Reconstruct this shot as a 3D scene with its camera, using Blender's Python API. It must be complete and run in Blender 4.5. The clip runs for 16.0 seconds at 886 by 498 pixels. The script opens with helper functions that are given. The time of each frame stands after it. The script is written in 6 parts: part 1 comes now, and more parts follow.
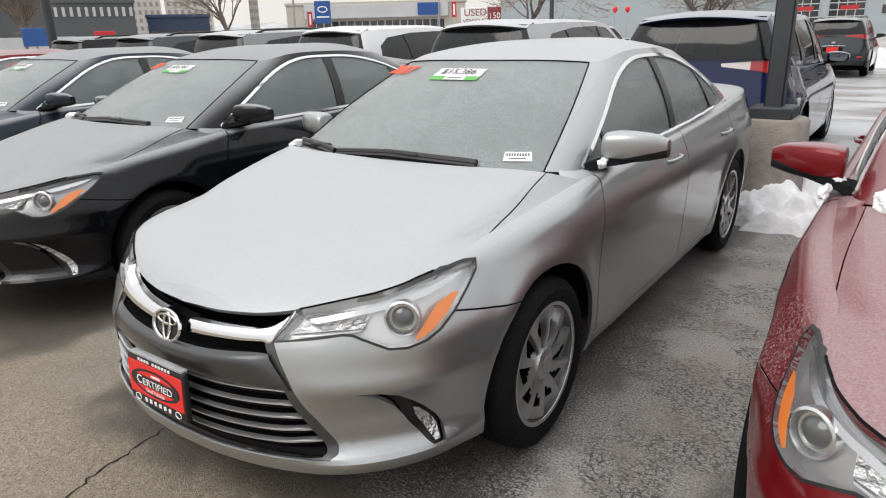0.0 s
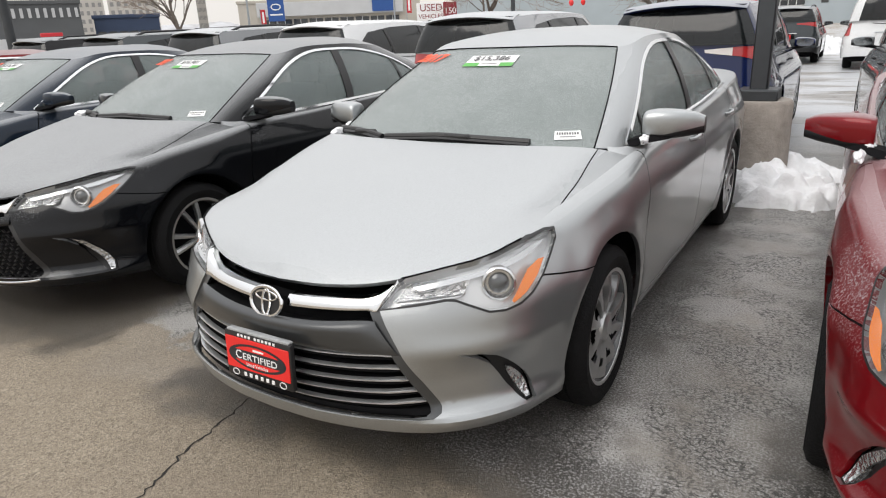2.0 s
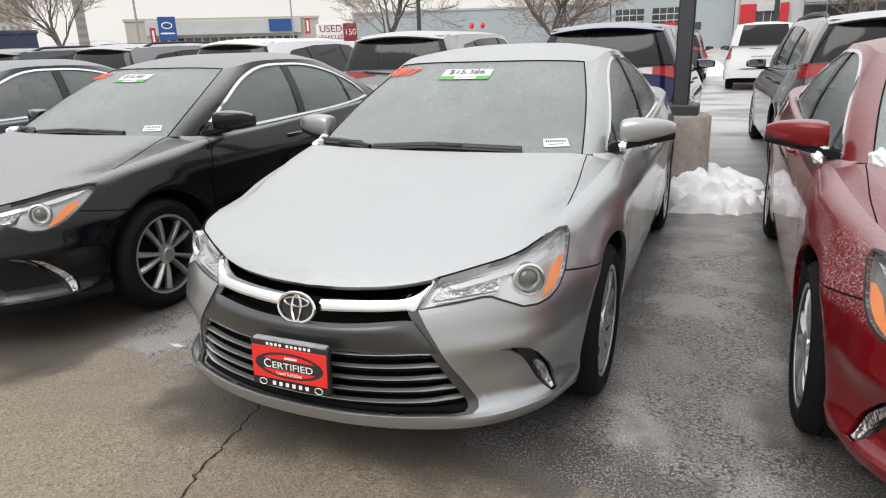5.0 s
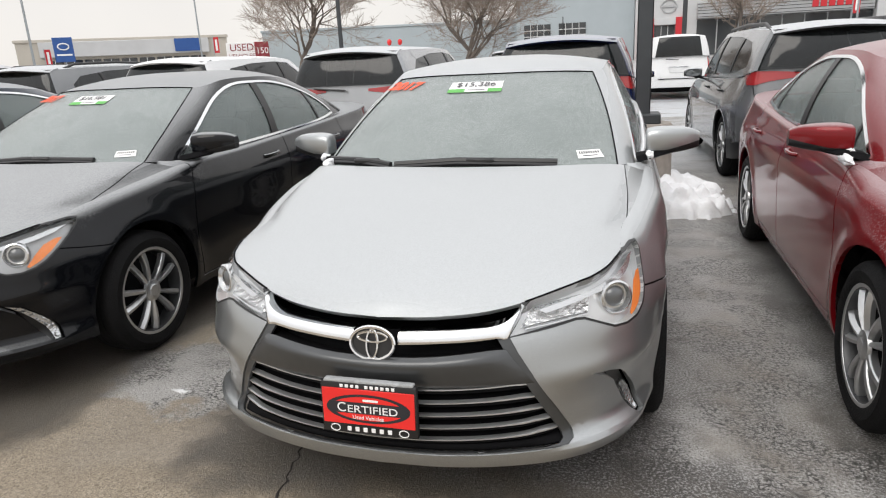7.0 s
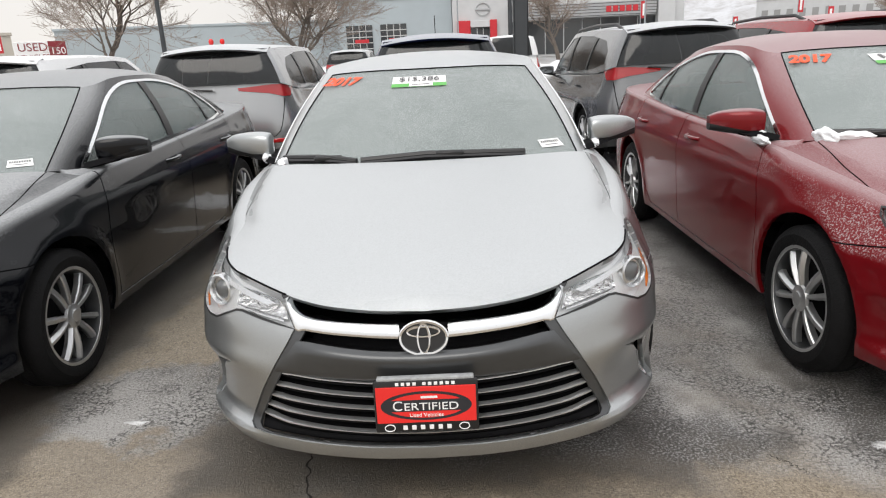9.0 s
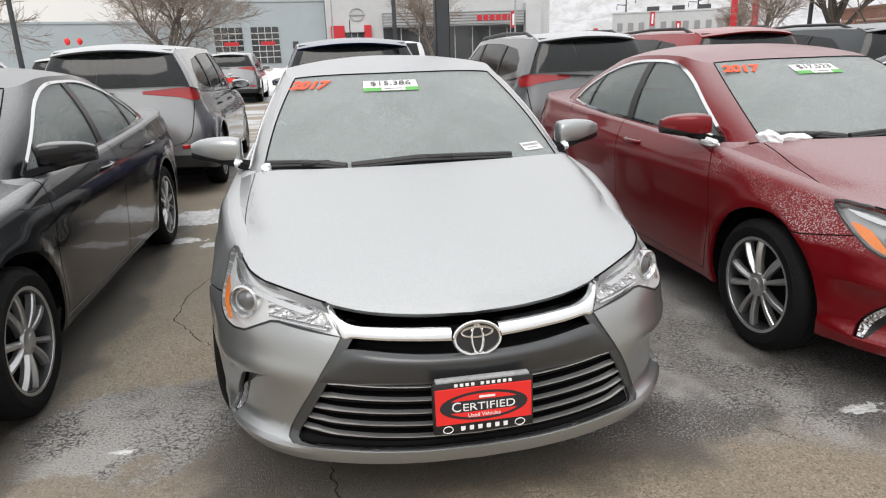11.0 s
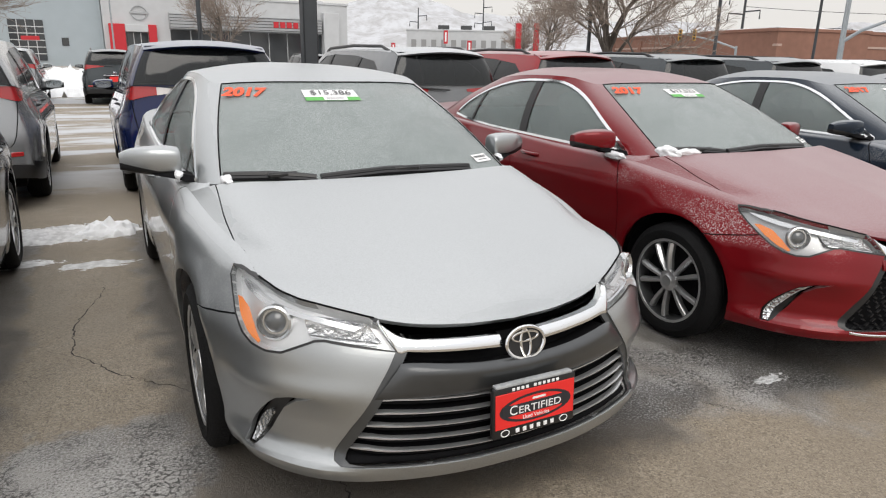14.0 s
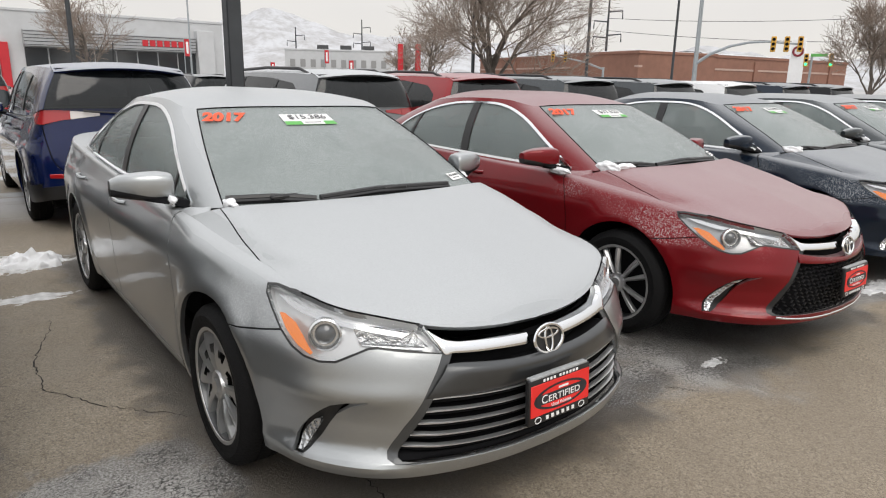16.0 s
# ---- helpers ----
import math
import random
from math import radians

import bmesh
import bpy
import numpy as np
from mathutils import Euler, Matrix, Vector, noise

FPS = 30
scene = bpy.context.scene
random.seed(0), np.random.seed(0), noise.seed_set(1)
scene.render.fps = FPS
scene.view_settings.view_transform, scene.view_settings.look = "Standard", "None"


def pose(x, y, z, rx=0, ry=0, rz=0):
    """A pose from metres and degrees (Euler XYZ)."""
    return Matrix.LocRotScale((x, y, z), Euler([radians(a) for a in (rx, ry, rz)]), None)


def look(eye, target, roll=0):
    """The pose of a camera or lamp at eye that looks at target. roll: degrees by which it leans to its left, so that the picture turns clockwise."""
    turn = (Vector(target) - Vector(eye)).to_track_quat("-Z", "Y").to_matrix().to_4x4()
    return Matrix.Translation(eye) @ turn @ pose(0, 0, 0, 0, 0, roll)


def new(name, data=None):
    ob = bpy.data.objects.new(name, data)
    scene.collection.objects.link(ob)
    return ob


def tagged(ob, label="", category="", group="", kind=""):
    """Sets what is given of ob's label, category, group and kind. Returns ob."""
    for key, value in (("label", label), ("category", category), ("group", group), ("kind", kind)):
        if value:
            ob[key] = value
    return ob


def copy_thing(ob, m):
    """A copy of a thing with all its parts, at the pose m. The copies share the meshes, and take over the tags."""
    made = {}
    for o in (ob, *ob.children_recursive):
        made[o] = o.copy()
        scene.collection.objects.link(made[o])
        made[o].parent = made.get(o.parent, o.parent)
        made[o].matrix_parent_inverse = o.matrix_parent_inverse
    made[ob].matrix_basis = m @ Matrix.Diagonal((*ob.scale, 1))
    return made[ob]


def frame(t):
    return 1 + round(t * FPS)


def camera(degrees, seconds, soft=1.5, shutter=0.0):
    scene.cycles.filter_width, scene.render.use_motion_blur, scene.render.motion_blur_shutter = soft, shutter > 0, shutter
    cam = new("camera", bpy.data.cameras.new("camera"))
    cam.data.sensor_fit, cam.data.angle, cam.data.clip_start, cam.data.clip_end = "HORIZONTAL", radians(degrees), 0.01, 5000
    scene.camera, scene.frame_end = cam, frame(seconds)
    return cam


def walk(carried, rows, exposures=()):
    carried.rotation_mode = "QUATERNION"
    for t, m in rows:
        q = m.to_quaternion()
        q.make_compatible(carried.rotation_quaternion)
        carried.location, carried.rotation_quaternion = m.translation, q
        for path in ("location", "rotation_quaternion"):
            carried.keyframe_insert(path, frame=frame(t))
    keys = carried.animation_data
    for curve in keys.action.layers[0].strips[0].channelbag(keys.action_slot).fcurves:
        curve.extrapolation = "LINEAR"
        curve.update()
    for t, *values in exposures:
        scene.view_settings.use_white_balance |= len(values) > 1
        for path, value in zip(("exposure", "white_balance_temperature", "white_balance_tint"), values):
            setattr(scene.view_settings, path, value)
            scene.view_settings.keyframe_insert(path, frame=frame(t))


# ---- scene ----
cam = camera(67.9, 16.0, 1.15)
PATH = [
    (0, (1.87, -1.024, 1.511), (0.756, 0.517, 0.89), -1.6),
    (0.5, (1.743, -1.069, 1.486), (0.729, 0.538, 0.862), -0.2),
    (1, (1.694, -1.159, 1.486), (0.691, 0.455, 0.863), 1.0),
    (1.5, (1.669, -1.303, 1.478), (0.706, 0.32, 0.815), -0.9),
    (2, (1.613, -1.391, 1.491), (0.601, 0.213, 0.855), -2.6),
    (2.5, (1.471, -1.394, 1.467), (0.56, 0.304, 0.93), -2.2),
    (3, (1.345, -1.428, 1.427), (0.555, 0.312, 0.834), -3.1),
    (3.5, (1.311, -1.526, 1.442), (0.542, 0.228, 0.865), -1.4),
    (4, (1.311, -1.618, 1.453), (0.542, 0.127, 0.851), 0.5),
    (4.5, (1.302, -1.662, 1.456), (0.53, 0.084, 0.859), 0.1),
    (5, (1.28, -1.667, 1.468), (0.521, 0.087, 0.879), -1.9),
    (7.5, (0.539, -1.693, 1.466), (0.132, 0.185, 0.911), -3.2),
    (8, (0.35, -1.64, 1.459), (0.074, 0.26, 0.898), -3.3),
    (8.5, (0.218, -1.692, 1.457), (-0.009, 0.221, 0.92), -1.9),
    (9, (0.109, -1.785, 1.465), (0.07, 0.13, 0.889), -2.9),
    (11.5, (-0.548, -1.746, 1.481), (-0.172, 0.135, 0.916), -0.6),
    (12, (-0.68, -1.607, 1.479), (-0.234, 0.274, 0.964), 0.1),
    (12.5, (-0.787, -1.539, 1.474), (-0.214, 0.305, 0.952), -0.0),
    (13, (-0.896, -1.585, 1.468), (-0.162, 0.196, 0.93), 2.9),
    (13.5, (-1.026, -1.621, 1.493), (-0.211, 0.122, 0.949), 0.4),
    (14, (-1.136, -1.554, 1.496), (-0.241, 0.149, 0.947), 1.1),
    (14.5, (-1.267, -1.418, 1.486), (-0.227, 0.203, 0.948), 1.5),
    (15, (-1.385, -1.417, 1.492), (-0.27, 0.168, 0.994), 3.7),
    (15.5, (-1.534, -1.477, 1.502), (-0.339, 0.051, 1.014), 2.4),
    (16, (-1.655, -1.473, 1.518), (-0.465, 0.058, 1.029), 1.1),
]
walk(cam, [(t, look(eye, target, roll)) for t, eye, target, roll in PATH],
     [(0, 0.03, 6650, 10), (2.5, 0.06, 6650, 10), (9, 0.11, 6650, 10), (11.5, 0.07, 6650, 10), (13, 0.0, 6650, 10), (16, -0.05, 6650, 10)])

# ---- world and light ----
world = bpy.data.worlds.new("overcast_sky")
scene.world = world
world.use_nodes = True
wn, wl = world.node_tree.nodes, world.node_tree.links
sky = wn.new("ShaderNodeTexSky")
sky.sky_type, sky.sun_disc = "NISHITA", False
sky.sun_elevation, sky.sun_rotation = radians(38), radians(200)
cloud = wn.new("ShaderNodeTexNoise")
cloud.inputs["Scale"].default_value, cloud.inputs["Detail"].default_value = 2.2, 5
cramp = wn.new("ShaderNodeValToRGB")
cramp.color_ramp.elements[0].position, cramp.color_ramp.elements[0].color = 0.3, (7.9, 7.75, 7.7, 1)
cramp.color_ramp.elements[1].position, cramp.color_ramp.elements[1].color = 0.75, (9.4, 9.1, 8.8, 1)
wmix = wn.new("ShaderNodeMixRGB")
wmix.inputs[0].default_value = 0.93
wl.new(cloud.outputs[0], cramp.inputs[0])
wl.new(sky.outputs[0], wmix.inputs[1])
wl.new(cramp.outputs[0], wmix.inputs[2])
wtc, wsep, wmap, wscale = wn.new("ShaderNodeTexCoord"), wn.new("ShaderNodeSeparateXYZ"), wn.new("ShaderNodeMapRange"), wn.new("ShaderNodeVectorMath")
wmap.inputs[1].default_value, wmap.inputs[2].default_value, wmap.inputs[3].default_value, wmap.inputs[4].default_value = 0.1, 0.9, 0.93, 1.63
wscale.operation = "SCALE"
wl.new(wtc.outputs["Generated"], wsep.inputs[0])
wl.new(wsep.outputs[2], wmap.inputs[0])
wl.new(wmix.outputs[0], wscale.inputs[0])
wl.new(wmap.outputs[0], wscale.inputs["Scale"])
wcool, wtint = wn.new("ShaderNodeMixRGB"), wn.new("ShaderNodeMixRGB")
wcool.inputs[1].default_value, wcool.inputs[2].default_value = (1, 1, 1, 1), (0.955, 0.99, 1.035, 1)
wfac = wn.new("ShaderNodeMapRange")
wfac.inputs[1].default_value, wfac.inputs[2].default_value = 0.12, 0.5
wl.new(wsep.outputs[2], wfac.inputs[0])
wl.new(wfac.outputs[0], wcool.inputs[0])
wtint.blend_type = "MULTIPLY"
wtint.inputs[0].default_value = 1.0
wl.new(wscale.outputs[0], wtint.inputs[1])
wl.new(wcool.outputs[0], wtint.inputs[2])
wl.new(wtint.outputs[0], wn["Background"].inputs[0])
wn["Background"].inputs[1].default_value = 0.109
sun = new("sun", bpy.data.lights.new("sun", "SUN"))
sun.data.energy, sun.data.angle, sun.data.color = 1.3, radians(40), (1, 0.97, 0.92)
sun.matrix_world = look((-3, -8, 12), (0, 3, 0))


# ---- materials ----
def mat(name, color, rough=0.5, metal=0.0, vary=0.0, scale=8.0, bump=0.0, bump_scale=60.0, coat=0.0, spec=0.5):
    m = bpy.data.materials.new(name)
    m.use_nodes = True
    n, l = m.node_tree.nodes, m.node_tree.links
    b = n["Principled BSDF"]
    b.inputs["Base Color"].default_value = (*color, 1)
    b.inputs["Roughness"].default_value, b.inputs["Metallic"].default_value = rough, metal
    b.inputs["Coat Weight"].default_value, b.inputs["Coat Roughness"].default_value = coat, 0.05
    b.inputs["Specular IOR Level"].default_value = spec
    if vary or bump:
        tc = n.new("ShaderNodeTexCoord")
    if vary:
        big, fine = n.new("ShaderNodeTexNoise"), n.new("ShaderNodeTexNoise")
        big.inputs["Scale"].default_value, fine.inputs["Scale"].default_value = scale * 0.2, scale
        fine.inputs["Detail"].default_value = 6
        add = n.new("ShaderNodeMath")
        add.operation = "ADD"
        ramp = n.new("ShaderNodeMapRange")
        ramp.inputs[1].default_value, ramp.inputs[2].default_value = 0.7, 1.3
        ramp.inputs[3].default_value, ramp.inputs[4].default_value = 1 - vary, 1 + vary
        mul = n.new("ShaderNodeVectorMath")
        mul.operation = "SCALE"
        mul.inputs[0].default_value = color
        l.new(tc.outputs["Object"], big.inputs[0])
        l.new(tc.outputs["Object"], fine.inputs[0])
        l.new(big.outputs[0], add.inputs[0])
        l.new(fine.outputs[0], add.inputs[1])
        l.new(add.outputs[0], ramp.inputs[0])
        l.new(ramp.outputs[0], mul.inputs["Scale"])
        l.new(mul.outputs[0], b.inputs["Base Color"])
    if bump:
        nz, bp = n.new("ShaderNodeTexNoise"), n.new("ShaderNodeBump")
        nz.inputs["Scale"].default_value, nz.inputs["Detail"].default_value = bump_scale, 4
        bp.inputs["Strength"].default_value, bp.inputs["Distance"].default_value = bump, 0.02
        l.new(tc.outputs["Object"], nz.inputs[0])
        l.new(nz.outputs[0], bp.inputs["Height"])
        l.new(bp.outputs[0], b.inputs["Normal"])
    return m


def math_node(n, l, op, a, b, c=None):
    k = n.new("ShaderNodeMath")
    k.operation = op
    for i, v in enumerate((a, b, c)):
        if v is None:
            continue
        if isinstance(v, (int, float)):
            k.inputs[i].default_value = v
        else:
            l.new(v, k.inputs[i])
    return k.outputs[0]


def noise_node(n, l, coord, scale, detail=4.0, rough=0.5):
    k = n.new("ShaderNodeTexNoise")
    k.inputs["Scale"].default_value, k.inputs["Detail"].default_value, k.inputs["Roughness"].default_value = scale, detail, rough
    l.new(coord, k.inputs[0])
    return k.outputs[0]


def range_node(n, l, v, lo, hi, a=0.0, b=1.0):
    k = n.new("ShaderNodeMapRange")
    k.interpolation_type = "SMOOTHSTEP"
    for i, q in ((1, lo), (2, hi), (3, a), (4, b)):
        k.inputs[i].default_value = q
    l.new(v, k.inputs[0])
    return k.outputs[0]


def mix_node(n, l, fac, a, b):
    k = n.new("ShaderNodeMixRGB")
    for i, v in enumerate((fac, a, b)):
        if isinstance(v, tuple):
            k.inputs[i].default_value = (*v, 1)
        elif isinstance(v, (int, float)):
            k.inputs[i].default_value = v
        else:
            l.new(v, k.inputs[i])
    return k.outputs[0]


def paint(name, color, metal=0.55, frost=0.5, film=0.15, flake_rough=0.26, gloss=1.5):
    """Car paint under clear coat, with a thin film of frost on what faces up and a sprinkle of snow grains."""
    m = mat(name, color, flake_rough, metal, coat=1.0, spec=0.1)
    n, l = m.node_tree.nodes, m.node_tree.links
    b = n["Principled BSDF"]
    b.inputs["Coat IOR"].default_value = gloss
    tc, geo = n.new("ShaderNodeTexCoord"), n.new("ShaderNodeNewGeometry")
    sep = n.new("ShaderNodeSeparateXYZ")
    l.new(geo.outputs["Normal"], sep.inputs[0])
    up = range_node(n, l, sep.outputs[2], 0.55, 0.95)
    broad = noise_node(n, l, tc.outputs["Object"], 1.7, 3)
    fine = noise_node(n, l, tc.outputs["Object"], 160, 2)
    grain = noise_node(n, l, tc.outputs["Object"], 135, 3, 0.7)
    half = math_node(n, l, "MULTIPLY", range_node(n, l, sep.outputs[2], 0.15, 0.4), range_node(n, l, sep.outputs[2], 0.7, 0.92, 1.0, 0.25))
    at = n.new("ShaderNodeSeparateXYZ")
    l.new(tc.outputs["Object"], at.inputs[0])
    sprinkle = math_node(n, l, "MULTIPLY", range_node(n, l, broad, 0.4, 0.62), half)
    sprinkle = math_node(n, l, "MULTIPLY", sprinkle, range_node(n, l, at.outputs[2], 0.96, 1.04, 1.0, 0.12))
    sprinkle = math_node(n, l, "MULTIPLY", sprinkle, range_node(n, l, at.outputs[1], 1.3, 1.7, 1.0, 0.08))
    sprinkle = math_node(n, l, "MULTIPLY", sprinkle, range_node(n, l, at.outputs[2], 0.55, 0.72, 0.1, 1.0))
    grains = math_node(n, l, "MULTIPLY", sprinkle, range_node(n, l, grain, 0.53, 0.6))
    grains = math_node(n, l, "MULTIPLY", grains, frost)
    sheet = math_node(n, l, "MULTIPLY", up, range_node(n, l, fine, 0.25, 0.75, 0.6, 1.0))
    sheet = math_node(n, l, "MULTIPLY", sheet, film)
    cover = math_node(n, l, "MAXIMUM", grains, sheet)
    flake = noise_node(n, l, tc.outputs["Object"], 900, 1)
    tone = n.new("ShaderNodeVectorMath")
    tone.operation = "SCALE"
    tone.inputs[0].default_value = color
    l.new(range_node(n, l, flake, 0.3, 0.7, 0.85, 1.15), tone.inputs["Scale"])
    l.new(mix_node(n, l, cover, tone.outputs[0], (0.7, 0.72, 0.74)), b.inputs["Base Color"])
    l.new(math_node(n, l, "MULTIPLY", math_node(n, l, "SUBTRACT", 1.0, cover), metal), b.inputs["Metallic"])
    l.new(range_node(n, l, cover, 0.0, 0.6, flake_rough, 0.6), b.inputs["Roughness"])
    dirt = noise_node(n, l, tc.outputs["Object"], 3.0, 5)
    l.new(math_node(n, l, "MULTIPLY", math_node(n, l, "SUBTRACT", 1.0, cover), 0.95), b.inputs["Coat Weight"])
    l.new(math_node(n, l, "ADD", range_node(n, l, dirt, 0.35, 0.75, 0.02, 0.1), math_node(n, l, "MULTIPLY", up, min(0.4, film * 0.8))), b.inputs["Coat Roughness"])
    bp = n.new("ShaderNodeBump")
    bp.inputs["Strength"].default_value, bp.inputs["Distance"].default_value = 0.25, 0.004
    l.new(cover, bp.inputs["Height"])
    l.new(bp.outputs[0], b.inputs["Normal"])
    return m


def glass(name, tint, frost=0.0, cells=90.0, see=0.6, lo=0.45, soft=0.2):
    """Window glass: part clear, part glossy, with melting frost over it."""
    m = bpy.data.materials.new(name)
    m.use_nodes = True
    n, l = m.node_tree.nodes, m.node_tree.links
    b, out = n["Principled BSDF"], n["Material Output"]
    b.inputs["Base Color"].default_value = (*tint, 1)
    b.inputs["Roughness"].default_value = 0.03
    clear = n.new("ShaderNodeBsdfTransparent")
    clear.inputs[0].default_value = (*[min(0.93, 0.4 + 6 * c) for c in tint], 1)
    mixed = n.new("ShaderNodeMixShader")
    tc = n.new("ShaderNodeTexCoord")
    if frost:
        vor = n.new("ShaderNodeTexVoronoi")
        vor.inputs["Scale"].default_value = cells
        l.new(tc.outputs["Object"], vor.inputs[0])
        drops = range_node(n, l, vor.outputs[0], 0.25, 0.5, 1.0, 0.0)
        fine = noise_node(n, l, tc.outputs["Object"], cells * 1.3, 4, 0.65)
        big = noise_node(n, l, tc.outputs["Object"], 2.4, 3)
        cover = math_node(n, l, "ADD", range_node(n, l, fine, lo, lo + soft), math_node(n, l, "MULTIPLY", drops, 0.25))
        cover = math_node(n, l, "MULTIPLY", cover, range_node(n, l, big, 0.3, 0.6, 0.75, 1.0))
        cover = math_node(n, l, "MINIMUM", math_node(n, l, "MULTIPLY", cover, frost), 1.0)
        l.new(mix_node(n, l, cover, tint, (0.42, 0.45, 0.45)), b.inputs["Base Color"])
        l.new(range_node(n, l, cover, 0.0, 1.0, 0.06, 0.55), b.inputs["Roughness"])
        l.new(math_node(n, l, "MULTIPLY", math_node(n, l, "SUBTRACT", 1.0, cover), see), mixed.inputs[0])
        bp = n.new("ShaderNodeBump")
        bp.inputs["Strength"].default_value, bp.inputs["Distance"].default_value = 0.3, 0.002
        l.new(cover, bp.inputs["Height"])
        l.new(bp.outputs[0], b.inputs["Normal"])
    else:
        mixed.inputs[0].default_value = see
    l.new(b.outputs[0], mixed.inputs[1])
    l.new(clear.outputs[0], mixed.inputs[2])
    l.new(mixed.outputs[0], out.inputs[0])
    return m


PAINT_SILVER = paint("paint_silver", (0.365, 0.38, 0.386), 0.88, 0.25, 0.42, 0.36)
PAINT_BLACK = paint("paint_black", (0.003, 0.0035, 0.005), 0.0, 0.45, 0.52, 0.26, 1.33)
PAINT_RED = paint("paint_red", (0.17, 0.0045, 0.008), 0.3, 0.48, 0.34, 0.36, 1.36)
PAINT_NAVY = paint("paint_navy", (0.01, 0.018, 0.032), 0.25, 0.4, 0.48, 0.26, 1.36)
PAINT_SLATE = paint("paint_slate", (0.04, 0.048, 0.053), 0.4, 0.4, 0.55)
PAINT_BLUE = paint("paint_blue", (0.004, 0.011, 0.062), 0.2, 0.25, 0.65)
PAINT_GREY = paint("paint_grey", (0.19, 0.197, 0.205), 0.5, 0.35, 0.78)
PAINT_WHITE = paint("paint_white", (0.7, 0.71, 0.72), 0.0, 0.3, 0.3)
PAINT_LIGHT = paint("paint_light", (0.33, 0.34, 0.35), 0.7, 0.35, 0.7)
PAINT_BRIGHTRED = paint("paint_bright_red", (0.27, 0.012, 0.016), 0.2, 0.3, 0.35)
GUNMETAL = mat("gunmetal_plastic", (0.07, 0.073, 0.076), 0.34, 0.6, coat=0.4, vary=0.05, scale=30)
CHROME = mat("chrome", (0.8, 0.81, 0.82), 0.08, 1.0)
SILVER_TRIM = mat("silver_trim", (0.55, 0.56, 0.57), 0.3, 0.8, vary=0.06)
ALLOY = mat("silver_alloy", (0.47, 0.475, 0.48), 0.3, 0.8, vary=0.1, scale=20)
ALLOY_DARK = mat("dark_alloy", (0.07, 0.072, 0.075), 0.4, 0.6, vary=0.1, scale=20)
RUBBER = mat("tyre_rubber", (0.004, 0.004, 0.0045), 0.75, spec=0.2, vary=0.25, scale=30, bump=0.3, bump_scale=120)
BLACK = mat("black_plastic", (0.012, 0.012, 0.013), 0.38, vary=0.2, scale=40)
MATT = mat("matt_black_plastic", (0.005, 0.005, 0.006), 0.85, spec=0.15, vary=0.2, scale=30)
CABIN = mat("grey_cabin_cloth", (0.07, 0.068, 0.065), 0.9, vary=0.15, scale=80)
GLASS_SIDE = glass("side_glass", (0.19, 0.23, 0.225), 0.75, 150, 0.4, 0.42, 0.4)
GLASS_FRONT = glass("frosted_windscreen", (0.14, 0.17, 0.165), 0.72, 190, 0.14, 0.26, 0.5)
GLASS_DARK = glass("privacy_glass", (0.008, 0.01, 0.011), 0.12, 120, 0.12, 0.6)
LENS = glass("lamp_lens", (0.5, 0.52, 0.53), 0, 0, 0.95)
LAMP_SILVER = mat("lamp_reflector", (0.7, 0.71, 0.72), 0.18, 0.9)
LAMP_GREY = mat("lamp_inner_grey", (0.72, 0.73, 0.74), 0.3, 0.55)
PROJ = mat("projector_glass", (0.1, 0.105, 0.11), 0.06, 0.3, coat=1.0)
FACET = mat("faceted_fog_lens", (0.55, 0.56, 0.57), 0.15, 0.8)
fn, fl = FACET.node_tree.nodes, FACET.node_tree.links
fv, fc, fb = fn.new("ShaderNodeTexVoronoi"), fn.new("ShaderNodeTexCoord"), fn.new("ShaderNodeBump")
fv.inputs["Scale"].default_value = 60
fb.inputs["Strength"].default_value, fb.inputs["Distance"].default_value = 0.6, 0.012
fl.new(fc.outputs["Object"], fv.inputs[0])
fl.new(fv.outputs["Distance"], fb.inputs["Height"])
fl.new(fb.outputs[0], fn["Principled BSDF"].inputs["Normal"])
LAMP_GLITTER = mat("rippled_reflector", (0.72, 0.73, 0.74), 0.16, 0.85, bump=1.0, bump_scale=42)
LAMP_SMOKE = mat("smoked_lamp_housing", (0.42, 0.425, 0.43), 0.28, 0.7)
AMBER = mat("amber_lens", (0.85, 0.22, 0.02), 0.2, coat=1.0)
REDLENS = mat("red_tail_lens", (0.36, 0.01, 0.012), 0.2, coat=1.0)
CLEARLENS = mat("clear_tail_lens", (0.7, 0.66, 0.64), 0.25, coat=1.0)
SNOW = mat("snow", (0.8, 0.81, 0.83), 0.75, vary=0.1, scale=9, bump=0.6, bump_scale=28)
SLUSH = mat("dirty_thin_snow", (0.62, 0.62, 0.62), 0.6, vary=0.3, scale=22, bump=0.6, bump_scale=45)
FROST_GREY = mat("grey_frost", (0.34, 0.35, 0.355), 0.7, vary=0.25, scale=60, bump=0.4, bump_scale=140)
INK_FAINT = mat("ink_behind_frost", (0.11, 0.11, 0.115), 0.6)
WHITE = mat("white_paper", (0.8, 0.8, 0.8), 0.6, vary=0.03)
ORANGE = mat("orange_marker", (0.85, 0.1, 0.035), 0.6)
GREEN = mat("green_paper", (0.12, 0.42, 0.1), 0.6, vary=0.05)
INK = mat("black_ink", (0.02, 0.02, 0.025), 0.5)
PLATE_RED = mat("red_card", (0.75, 0.025, 0.022), 0.4, vary=0.05)


